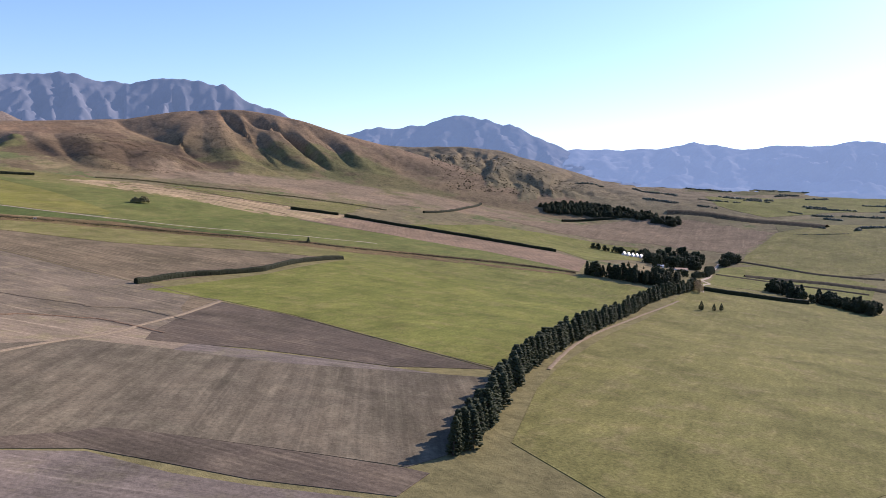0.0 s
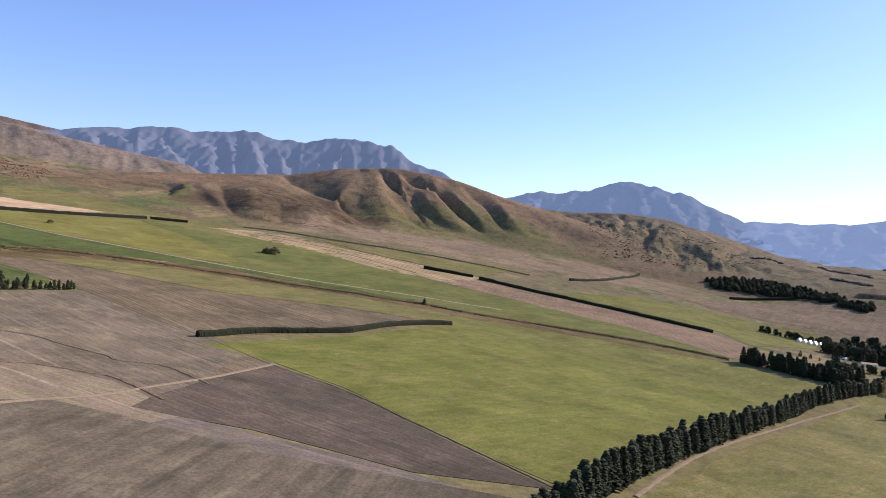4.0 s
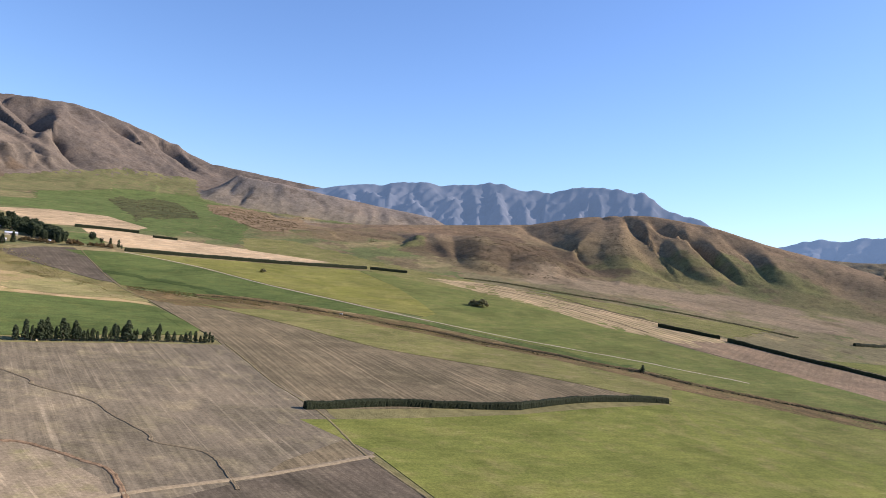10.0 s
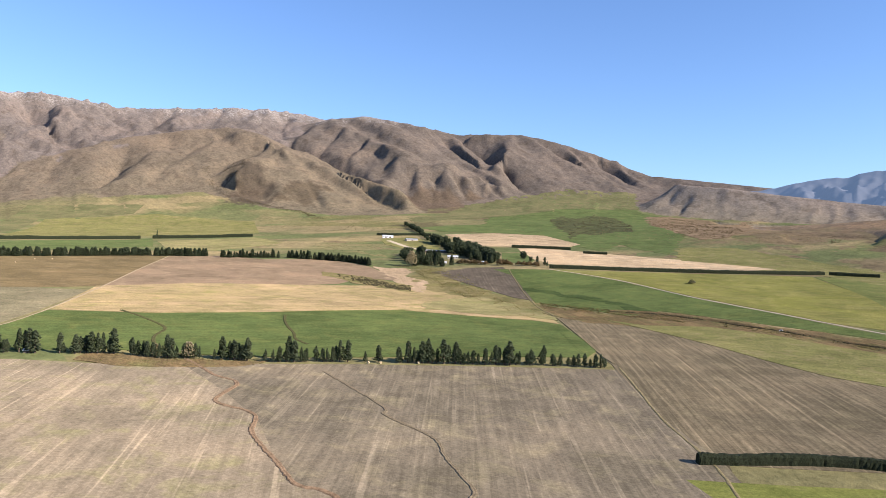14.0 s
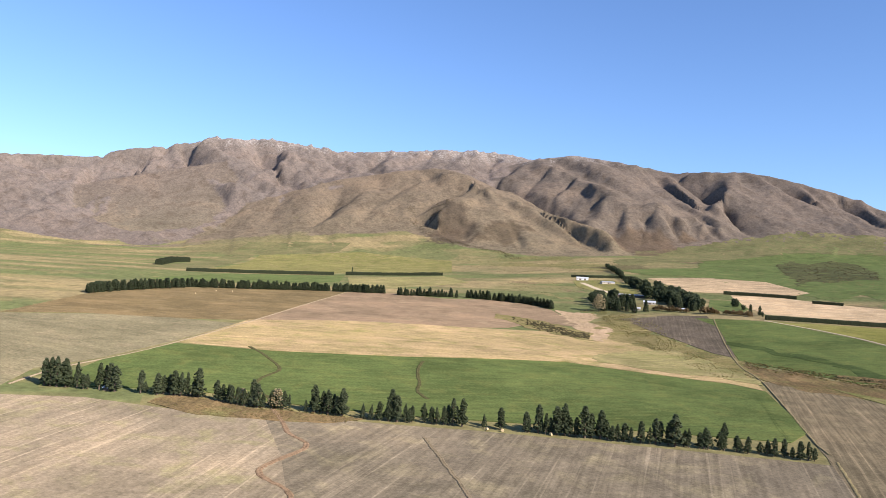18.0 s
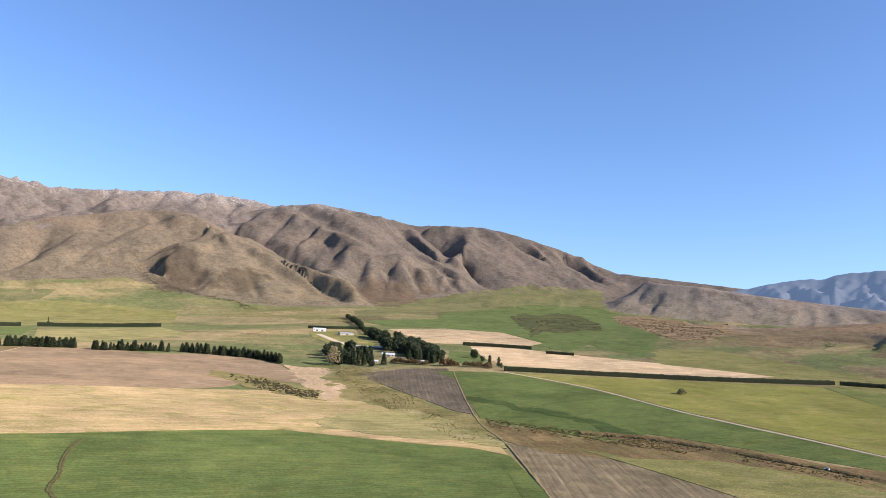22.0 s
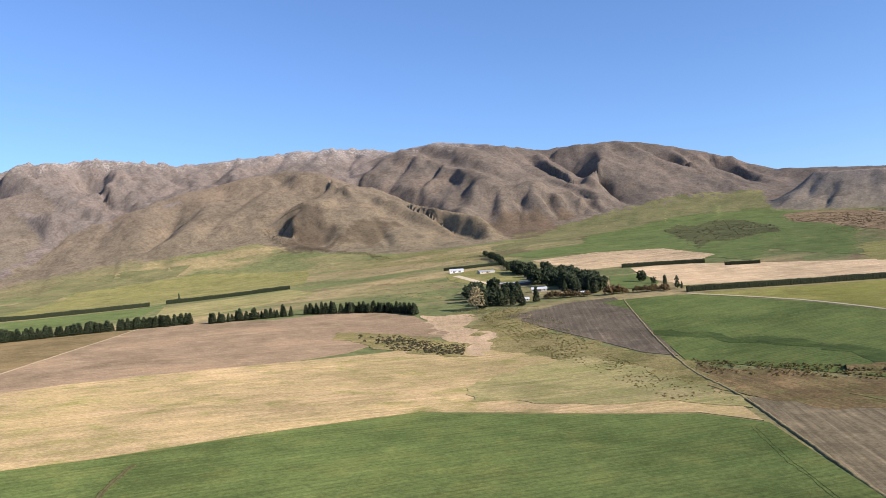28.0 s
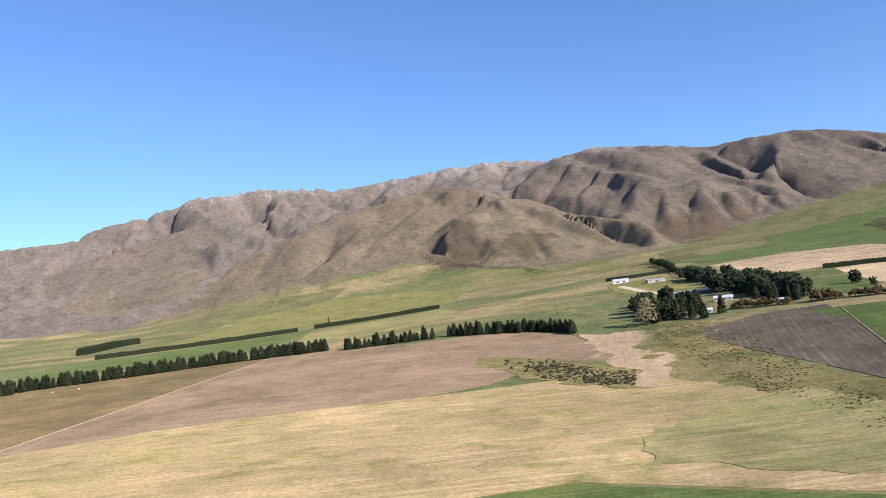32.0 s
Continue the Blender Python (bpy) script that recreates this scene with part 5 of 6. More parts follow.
def make_tree(name, label, category, group, kind, seed, mat):
    """A tree about 1 unit = its true metres high; kinds differ in the outline of the crown."""
    rng = random.Random(seed)
    root = tagged(new(name), label, category, group)
    spots = []
    if kind == "pine":
        h = 20.0
        lean = rng.uniform(-0.6, 0.6)
        lopsided = rng.uniform(0, 6.28)
        lobes = [(rng.uniform(0.15, 0.95), rng.uniform(0, 6.28), rng.uniform(0.7, 1.35)) for _ in range(9)]
        top = rng.uniform(0.42, 0.62)
        for k in range(210):
            t = rng.uniform(0.08, 1.0) ** 0.85
            a = rng.uniform(0, 6.28)
            push = sum(w * math.exp(-((t - u) * 9) ** 2) * max(0.0, math.cos(a - v)) for u, v, w in lobes)
            edge = 3.1 * (1 - t) ** top * (0.62 + 0.6 * push) + 0.25
            r = edge * math.sqrt(rng.uniform(0.1, 1.0)) * (1 + 0.25 * math.cos(a - lopsided))
            spots.append((r * math.cos(a) + lean * t, r * math.sin(a), h * t, rng.uniform(0.45, 1.1) * (1.1 - 0.35 * t)))
    elif kind == "tall":
        h = 22.0
        for k in range(240):
            t = rng.uniform(0.04, 1.0)
            edge = 3.1 * min(1.0, 0.75 + t) * (1 - t) ** 0.8 + 0.2
            a = rng.uniform(0, 6.28)
            r = edge * math.sqrt(rng.uniform(0.3, 1.0))
            spots.append((r * math.cos(a), r * math.sin(a), h * t, rng.uniform(0.4, 0.78)))
    elif kind == "broad":
        h = 17.0
        lobes = [(rng.uniform(-4, 4), rng.uniform(-4, 4), rng.uniform(7, 13.5), rng.uniform(2.5, 4.2)) for _ in range(7)]
        for k in range(150):
            x, y, z, s = rng.choice(lobes)
            v = Vector((rng.gauss(0, 1), rng.gauss(0, 1), rng.gauss(0, 1))).normalized() * s * rng.uniform(0.6, 1.0)
            spots.append((x + v.x, y + v.y, max(1.5, z + v.z * 0.9), rng.uniform(0.8, 1.5)))
        for k in range(40):
            a, r = rng.uniform(0, 6.28), 5.5 * math.sqrt(rng.random())
            spots.append((r * math.cos(a), r * math.sin(a), rng.uniform(1.2, 7), rng.uniform(0.9, 1.6)))
    elif kind == "egg":
        h = 20.0
        for k in range(150):
            t = rng.uniform(0.08, 1.0)
            edge = 5.2 * math.sin(math.pi * min(1.0, t ** 0.6)) ** 0.8 * (1.0 if t < 0.5 else (1.25 - 0.5 * t)) + 0.2
            a = rng.uniform(0, 6.28)
            r = edge * math.sqrt(rng.uniform(0.5, 1.0))
            spots.append((r * math.cos(a), r * math.sin(a), h * t, rng.uniform(0.9, 1.5) * (1.2 - 0.6 * t)))
    elif kind == "shrub":
        h = 6.0
        for k in range(70):
            a, r = rng.uniform(0, 6.28), 3.6 * math.sqrt(rng.random())
            spots.append((r * math.cos(a), r * math.sin(a), rng.uniform(0.4, 1.0) * (5.4 - 0.22 * r * r), rng.uniform(0.5, 0.95)))
    else:  # willow: a fan of bare yellow twigs
        h = 20.0
        for k in range(240):
            a, r = rng.uniform(0, 6.28), math.sqrt(rng.random())
            t = rng.uniform(0.18, 1.0)
            edge = 7.5 * math.sin(math.pi * (0.18 + 0.74 * t)) ** 0.8
            spots.append((r * edge * math.cos(a), r * edge * math.sin(a), h * t, rng.uniform(0.45, 0.8)))
    part("trunk", trunk_mesh(h * (0.9 if kind in ("pine", "tall", "egg") else 0.55), 0.028 * h if kind != "shrub" else 0.12, 7, rng), BARK, root)
    bm = bmesh.new()
    clumps(bm, spots, rng, 1.5 if kind in ("willow", "tall") else 0.8)
    part("crown", bm, mat, root)
    return root


def plant(proto, x, y, scale, turn, used=[]):
    """Stand a copy of a tree on the land; the first one stands there itself."""
    m = pose(x, y, height(x, y) + 0.2, 0, 0, turn) @ Matrix.Diagonal((scale[0], scale[0], scale[1], 1))
    if proto in used:
        return copy_thing(proto, m)
    used.append(proto)
    proto.matrix_basis = m
    return proto


def kinds(name, label, category, group, kind, count, seed, mat):
    return [make_tree(name, label, category, group, kind, seed + k, mat) for k in range(count)]


def row_of(protos, pts, gap, wide, size, seed, thin=0.0, spread=0.3, girth=1.0):
    """Trees along a line: mean gap, how far they stray, mean size, how many are missing."""
    rng = random.Random(seed)
    line = smooth_line(pts, 2.0)
    run, nxt = 0.0, 0.0
    for p, q in zip(line[:-1], line[1:]):
        d = q - p
        run += np.hypot(*d)
        if run < nxt:
            continue
        nxt = run + gap * rng.uniform(0.6, 1.4)
        if rng.random() < thin:
            nxt += gap * rng.uniform(0.5, 2.5)
            continue
        s = size * rng.uniform(1 - spread, 1 + spread)
        g = s * girth * rng.uniform(0.85, 1.2)
        plant(rng.choice(protos), float(p[0]) + rng.uniform(-wide, wide), float(p[1]) + rng.uniform(-wide, wide), (g, s), rng.uniform(14, 411))


def grove(protos, outline, count, size, seed, spread=0.25, girth=1.0):
    rng = random.Random(seed)
    xs, ys = [p[0] for p in outline], [p[1] for p in outline]
    n = 0
    while n < count:
        x, y = rng.uniform(min(xs), max(xs)), rng.uniform(min(ys), max(ys))
        inside = False
        for (x0, y0), (x1, y1) in zip(outline, outline[1:] + outline[:1]):
            if (y0 > y) != (y1 > y) and x < (x1 - x0) * (y - y0) / (y1 - y0) + x0:
                inside = not inside
        if inside:
            s = size * rng.uniform(1 - spread, 1 + spread)
            plant(rng.choice(protos), x, y, (s * girth, s), rng.uniform(14, 411))
            n += 1


shelter = kinds("pine_tree", "dark pine in a gappy row between worked field and crop", "tree", "pines in the field row", "pine", 4, 40, PINE)
row_of(shelter, [(-591, 160), (-562, 199), (-530, 244), (-493, 268), (-469, 298), (-430, 327), (-404, 356), (-372, 384), (-329, 419), (-285, 452), (-250, 482)], 3.3, 1.8, 0.78, 5, 0.1, 0.36, 1.12)
for x, y, s in ((-457, 309, 1.15), (-455, 313, 0.95), (-422, 339, 1.05), (-346, 406, 1.0), (-332, 417, 1.05), (-313, 431, 1.0)):
    plant(shelter[int(s * 20) % 4], x, y, (s, s), x)
row_of(shelter, [(-246, 486), (-205, 512)], 3.6, 1.6, 0.6, 55, 0.0, 0.12, 1.3)
tallrow = kinds("pine_tree", "dark close-set pine in a long row beside pasture", "tree", "pines in the long row", "tall", 3, 60, PINE)
row_of(tallrow, [(-38, -260), (0, -225), (62, -164), (131, -102), (236, -24), (397, 89), (588, 220), (735, 309), (890, 372), (954, 403)], 4.4, 3.5, 1.0, 8, 0.0, 0.16, 1.4)
belt = kinds("cypress_tree", "slender dark conifer in a shelter belt", "tree", "shelter belt conifers", "tall", 3, 80, CYPRESS)
row_of(belt, [(-1205, 968), (-1171, 1019), (-1137, 1069)], 2.6, 4.0, 0.9, 9, 0.02, 0.3, 1.45)
row_of(belt, [(-1132, 1084), (-1069, 1108), (-997, 1134), (-935, 1124)], 2.1, 4.0, 0.86, 10, 0.02, 0.34, 1.45)
row_of(belt, [(-1390, 613), (-1354, 731), (-1315, 846), (-1240, 956)], 2.0, 4.0, 0.95, 11, 0.0, 0.2, 1.6)
row_of(belt, [(-1254, 394), (-1299, 453), (-1342, 525), (-1390, 611)], 1.9, 9.0, 0.98, 12, 0.0, 0.18, 1.4)
conifer = kinds("conifer_tree", "dark pointed conifer near farm buildings", "tree", "conifers near the homesteads", "tall", 3, 240, CYPRESS)
row_of(conifer, [(760, 493), (793, 469), (829, 438), (880, 405)], 2.2, 9.0, 1.1, 13, 0.0, 0.15, 1.4)
row_of(conifer, [(860, 428), (920, 448), (984, 469)], 4.0, 7.0, 1.0, 131, 0.0, 0.2, 1.4)
dark = kinds("macrocarpa_tree", "broad dark evergreen by the homestead", "tree", "homestead evergreens", "broad", 3, 100, CYPRESS)
grove(dark, [(-1133, 1637), (-1043, 1618), (-943, 1552), (-771, 1379), (-741, 1330), (-828, 1347), (-905, 1397), (-989, 1483), (-1099, 1597)], 85, 1.15, 3)
row_of(dark, [(-1537, 2106), (-1415, 1971), (-1298, 1840), (-1184, 1701), (-1138, 1644)], 16, 3, 0.75, 4, 0.0, 0.3)
grove(dark, [(-941, 1233), (-888, 1191), (-845, 1202), (-919, 1324), (-1005, 1349)], 24, 1.05, 5)
grove(conifer, [(-870, 1187), (-814, 1204), (-802, 1236), (-902, 1311)], 16, 0.85, 6, 0.2, 1.5)
grove(conifer, [(-850, 1350), (-792, 1307), (-750, 1310), (-771, 1340)], 14, 0.8, 61, 0.25, 1.4)
grove(dark, [(1168, 717), (1230, 690), (1335, 683), (1583, 883), (1609, 998), (1530, 1002), (1444, 969)], 95, 1.1, 7, 0.35)
grove(conifer, [(1200, 740), (1335, 700), (1560, 900), (1444, 969)], 30, 1.15, 71, 0.25, 1.5)
row_of(dark, [(1067, 600), (1090, 570), (1130, 556), (1180, 570), (1260, 612), (1431, 735)], 9.0, 9.0, 0.62, 72, 0.1, 0.3)
row_of(dark, [(1329, 1067), (1365, 1042), (1400, 1022), (1450, 1012), (1516, 1031)], 7.0, 4.0, 0.75, 73, 0.0, 0.25)
grove(dark, [(1530, 780), (1640, 807), (1724, 872), (1650, 869)], 22, 1.1, 9)
grove(dark, [(1205, 428), (1172, 316), (1165, 235), (1180, 180), (1250, 205), (1235, 330), (1270, 440)], 62, 1.0, 10)
grove(conifer, [(1205, 428), (1172, 316), (1165, 235), (1180, 180), (1250, 205), (1235, 330), (1270, 440)], 30, 1.05, 101, 0.2, 1.5)
plantation = kinds("plantation_pine", "dark pine in a plantation block on a dry slope", "tree", "plantation pines", "tall", 2, 200, PINE)
grove(plantation, [(1765, 1844), (1963, 1861), (2070, 1792), (2087, 1665), (2130, 1418), (2029, 1350), (2012, 1593), (1847, 1730), (1748, 1766)], 300, 0.85, 21, 0.15, 2.2)
autumn = kinds("poplar_tree", "small autumn tree with tawny leaves", "tree", "autumn trees by the homestead", "shrub", 2, 120, AUTUMN)
row_of(autumn, [(-815, 1271), (-755, 1287), (-720, 1303), (-671, 1327), (-656, 1328)], 5, 4, 1.2, 14, 0.1, 0.4)
willow = kinds("willow_tree", "bare willow with pale yellow-brown twigs beside dark evergreens", "tree", "", "willow", 1, 140, WILLOW)
plant(willow[0], -872, 1176, (1.6, 1.6), 0)
plant(willow[0], 938, 380, (0.85, 0.7), 80)
plant(willow[0], 925, 366, (0.6, 0.5), 10)
plant(willow[0], -482, 284, (0.5, 0.42), 40)
plant(willow[0], -507, 270, (0.35, 0.3), 70)
egg = kinds("cypress_tree", "plump egg-shaped dark conifer standing in open pasture", "tree", "conifers in open pasture", "egg", 2, 160, CYPRESS)
for k, (x, y, s) in enumerate(((1045, 659, 0.6), (1065, 653, 0.5), (1073, 639, 0.55))):
    plant(egg[k % 2], x, y, (s, s), 50 * k)
for k, (x, y) in enumerate(((775, 242), (802, 238), (821, 238))):
    plant(egg[k % 2], x, y, (1.2 - 0.1 * k, 1.3 - 0.12 * k), 70 * k)
shrubs = kinds("shrub", "grey-green spreading shrub in open pasture", "shrub", "", "shrub", 1, 180, SHRUB)
for x, y, s in ((107, 1203, 1.9), (117, 1196, 1.7), (100, 1196, 1.4), (-328, 1285, 0.9)):
    plant(shrubs[0], x, y, (s, s * 0.95), x)
plant(tallrow[0], 308, 744, (0.9, 0.55), 30)
plant(shelter[1], -1901, 1344, (0.6, 0.85), 0)
for k, (x, y, s) in enumerate(((-763, 1477, 0.95), (-724, 1436, 0.8))):
    plant(dark[k], x, y, (s, s), 50 * k)
for k, (x, y, s) in enumerate(((-674, 1362, 1.0), (-655, 1360, 0.9), (-642, 1344, 0.6))):
    plant(shelter[k], x, y, (1.1 * s, s), 50 * k)


# ---- clipped shelter hedges ----
def hedge(pts, wide, tall, label, seed):
    line = smooth_line(pts, 1.6)
    prof = [(-1.0, 0.0), (-1.04, 0.35), (-1.0, 0.75), (-0.72, 0.98), (0.0, 1.03), (0.72, 0.98), (1.0, 0.75), (1.04, 0.35), (1.0, 0.0)]
    line_xy = np.array(line)
    ground_z = land(line_xy[:, 0], line_xy[:, 1])
    verts, faces = [], []
    rng = random.Random(seed)
    sway = 0.0
    for i, p in enumerate(line):
        d = line[min(i + 1, len(line) - 1)] - line[max(i - 1, 0)]
        d = d / (np.hypot(*d) + 1e-9)
        sway = 0.85 * sway + rng.uniform(-0.04, 0.04)
        for o, h in prof:
            w = (wide + rng.uniform(-0.35, 0.35)) * o
            verts.append((p[0] - d[1] * w, p[1] + d[0] * w, ground_z[i] - 0.3 + h * tall * (1 + sway) + (rng.uniform(-0.3, 0.3) if h else 0)))
    k = len(prof)
    for i in range(len(line) - 1):
        for j in range(k - 1):
            a = i * k + j
            faces.append((a, a + 1, a + k + 1, a + k))
    faces += [tuple(range(k - 1, -1, -1)), tuple(range(len(verts) - k, len(verts)))]
    return tagged(new("hedge", mesh_of("hedge", verts, faces, HAZEHEDGE if "far" in label else HEDGE)), label, "hedge", "clipped shelter hedges")


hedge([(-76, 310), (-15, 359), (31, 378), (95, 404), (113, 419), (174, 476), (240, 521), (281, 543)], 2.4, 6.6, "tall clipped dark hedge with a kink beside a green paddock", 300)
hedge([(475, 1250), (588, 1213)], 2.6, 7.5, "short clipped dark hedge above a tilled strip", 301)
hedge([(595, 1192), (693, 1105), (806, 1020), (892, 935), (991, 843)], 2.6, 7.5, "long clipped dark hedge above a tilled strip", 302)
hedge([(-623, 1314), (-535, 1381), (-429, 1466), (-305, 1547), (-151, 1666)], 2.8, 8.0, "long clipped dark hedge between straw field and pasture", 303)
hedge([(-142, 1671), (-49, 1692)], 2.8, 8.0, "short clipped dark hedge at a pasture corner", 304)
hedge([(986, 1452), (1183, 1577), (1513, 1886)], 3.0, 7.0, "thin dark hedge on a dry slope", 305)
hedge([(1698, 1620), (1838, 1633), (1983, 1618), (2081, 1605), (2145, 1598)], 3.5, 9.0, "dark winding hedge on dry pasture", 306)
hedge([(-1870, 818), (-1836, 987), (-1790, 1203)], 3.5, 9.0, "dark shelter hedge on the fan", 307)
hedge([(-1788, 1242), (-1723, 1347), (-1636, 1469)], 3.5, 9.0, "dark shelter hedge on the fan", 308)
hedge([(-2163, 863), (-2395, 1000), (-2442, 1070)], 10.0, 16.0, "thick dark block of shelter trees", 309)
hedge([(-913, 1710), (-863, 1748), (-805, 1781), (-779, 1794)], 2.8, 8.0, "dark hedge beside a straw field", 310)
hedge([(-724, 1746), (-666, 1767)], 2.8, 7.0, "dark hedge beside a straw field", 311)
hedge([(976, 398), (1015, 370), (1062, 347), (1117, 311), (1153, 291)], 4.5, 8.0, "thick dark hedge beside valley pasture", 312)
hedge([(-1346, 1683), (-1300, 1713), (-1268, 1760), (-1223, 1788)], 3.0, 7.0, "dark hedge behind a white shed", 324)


# ---- the creek along the foot of the crop ----
CREEK = [(-345, 905), (-283, 921), (-208, 911), (-161, 901), (-119, 897), (-59, 880), (15, 874), (60, 854), (98, 838), (158, 819), (203, 798), (237, 770), (300, 742), (376, 693), (505, 657), (619, 607), (744, 505)]
strip("creek_bank", CREEK, (-9, -5.5, -3.0, -1.2, 0.8, 3.0, 6.0, 12.0, 22.0), (0.0, 0.5, 0.1, -0.35, -0.3, 1.6, 2.6, 1.4, 0.0), MATS["reed"], "creek with a worn brown terrace bank", 5, 0.3, "creek", lift=0.74)
strip("creek_bed", [(x, y - 0.6) for x, y in CREEK], (-2.2, -1.1, 0.0, 1.1, 2.2), (0.0, 0.15, 0.0, 0.2, 0.0), DARKBANK, "dark creek bed between rushes", 4, 0.35, "creek", lift=0.72)
HILL_CREEK = [(100, 1712), (200, 1700), (310, 1650), (369, 1632), (419, 1622), (472, 1614), (517, 1600), (560, 1582), (622, 1570), (680, 1545), (760, 1500), (850, 1440)]
strip("creek_bank", HILL_CREEK, (-7, -4, -1.5, 1.5, 5.0, 9.0), (0.0, 0.9, 0.1, 0.3, 1.8, 0.0), DARKBANK, "dark rushy creek at the foot of the brown hill", 6, 0.35, "creek", lift=0.7)
FURROW = plain_mat("old_furrow", (0.17, 0.125, 0.075), 0.95, vary=0.7, scale=0.2)
for pts in (
    [(120, 1600), (200, 1556), (280, 1509), (354, 1447), (420, 1387), (489, 1340), (545, 1262)],
    [(150, 1535), (191, 1502), (280, 1436), (365, 1392), (432, 1340), (480, 1290)],
    [(260, 1385), (321, 1325), (352, 1272), (395, 1213), (427, 1150)],
    [(230, 1585), (330, 1530), (430, 1460), (520, 1370), (590, 1280)],
):
    strip("furrow", pts, (-2.2, -0.8, 0.8, 2.2), (0, 0.3, 0.25, 0), FURROW, "dark overgrown furrow across dry grass", 8, 0.45, "furrow", lift=0.66)


SCARP = plain_mat("scrubby_scarp", (0.10, 0.082, 0.05), 0.95, vary=0.8, scale=0.12)
for pts, half, tall, label in (
    ([(2200, 1560), (2270, 1475), (2318, 1350), (2332, 1247), (2372, 1104), (2390, 1000)], 34, 9, "dark scrubby terrace scarp above the valley floor"),
    ([(1440, 640), (1500, 580), (1572, 508), (1610, 430), (1624, 396), (1650, 250)], 16, 5, "dark terrace bank in valley pasture"),
    ([(1668, 830), (1676, 750), (1680, 694), (1692, 590), (1777, 470)], 9, 3, "low dark bank across valley pasture"),
    ([(1330, 640), (1420, 560), (1490, 470), (1540, 380)], 7, 2.5, "low grassy bank in valley pasture"),
):
    strip("terrace_bank", pts, tuple(half * o for o in (-1.0, -0.55, -0.2, 0.2, 0.6, 1.0)), tuple(tall * h for h in (0, 0.5, 0.95, 1.0, 0.5, 0)), SCARP, label, 9, 0.14, "bank", lift=0.6)


def tufts(name, outline, count, low, high, material, label, category, seed, squash=0.7, lift=0.3):
    """Uncountable small plants over a piece of ground, as one thing."""
    rng = random.Random(seed)
    xs, ys = [p[0] for p in outline], [p[1] for p in outline]
    spots = []
    while len(spots) < count:
        x, y = rng.uniform(min(xs), max(xs)), rng.uniform(min(ys), max(ys))
        inside = False
        for (x0, y0), (x1, y1) in zip(outline, outline[1:] + outline[:1]):
            if (y0 > y) != (y1 > y) and x < (x1 - x0) * (y - y0) / (y1 - y0) + x0:
                inside = not inside
        if inside and rng.random() < 0.5 + 1.1 * fbm(x / 60, y / 60, 3):
            spots.append((x, y))
    z = land(np.array([p[0] for p in spots]), np.array([p[1] for p in spots]))
    verts, faces = [], []
    for (x, y), h in zip(spots, z):
        s = rng.uniform(low, high)
        b = len(verts)
        turn = rng.uniform(0, 6.28)
        for ring, (rad, up) in enumerate(((1.0, 0.0), (0.85, 0.55))):
            for k in range(5):
                a = turn + k * 1.2566 + ring * 0.6
                q = s * rad * rng.uniform(0.7, 1.25)
                verts.append((x + q * math.cos(a), y + q * math.sin(a), h + lift + s * squash * up * rng.uniform(0.7, 1.3)))
        verts.append((x + s * rng.uniform(-0.3, 0.3), y, h + lift + s * squash * rng.uniform(0.9, 1.3)))
        for k in range(5):
            k2 = (k + 1) % 5
            faces += [(b + k, b + k2, b + 5 + k), (b + k2, b + 5 + k2, b + 5 + k), (b + 5 + k, b + 5 + k2, b + 10)]
    return tagged(new(name, mesh_of(name, verts, faces, material)), label, category, kind="stuff")


SCRUB = leaf_mat("dark_scrub", (0.06, 0.055, 0.03), (0.10, 0.08, 0.045))
RUSH = leaf_mat("rushes_tufts", (0.18, 0.16, 0.065), (0.26, 0.21, 0.10))
THORN = leaf_mat("thorn_scrub", (0.075, 0.06, 0.036), (0.115, 0.088, 0.052))
BRACKEN = leaf_mat("bracken", (0.15, 0.105, 0.065), (0.2, 0.15, 0.09))
tufts("rush_tufts", [(-936, 1173), (-790, 1206), (-531, 928), (-376, 801), (-420, 786), (-596, 918), (-814, 1102)], 1500, 0.5, 1.3, RUSH, "olive rushes and tussock on rough ground", "grass", 1, 0.7, 0.45)
tufts("rank_grass", [(-470, 930), (-314, 920), (-120, 905), (15, 885), (98, 850), (237, 785), (225, 765), (90, 820), (9, 852), (-119, 872), (-300, 880), (-430, 880)], 1700, 0.5, 1.3, TUSSOCK, "brown rank grass and rushes beside a creek", "grass", 2, 0.7, 0.8)


def creek_rushes(line, count, reach, low, high, material, label, seed, name="rushes", category="grass", lift=1.0):
    """Dark rushes and bushes close along a creek, thick in places."""
    rng = random.Random(seed)
    path = smooth_line(line, 3.0)
    ring = []
    for side in (-1, 1):
        edge = []
        for k in range(0, len(path) - 1, 3):
            d = path[k + 1] - path[k]
            d = d / (np.hypot(*d) + 1e-9)
            w = reach * (0.6 + 0.4 * rng.random())
            edge.append((path[k][0] - side * d[1] * w, path[k][1] + side * d[0] * w))
        ring += edge if side < 0 else edge[::-1]
    return tufts(name, ring, count, low, high, material, label, category, seed, 0.9, lift)


creek_rushes(CREEK[:12], 1300, 4.5, 0.5, 1.5, SCRUB, "dark rushes and low bushes along a creek", 31)
creek_rushes(CREEK[11:], 700, 5.0, 0.6, 1.8, SCRUB, "dark rushes along a creek", 32)
creek_rushes(HILL_CREEK, 650, 5.0, 0.7, 2.2, SCRUB, "dark rushes along a hill-foot creek", 33)

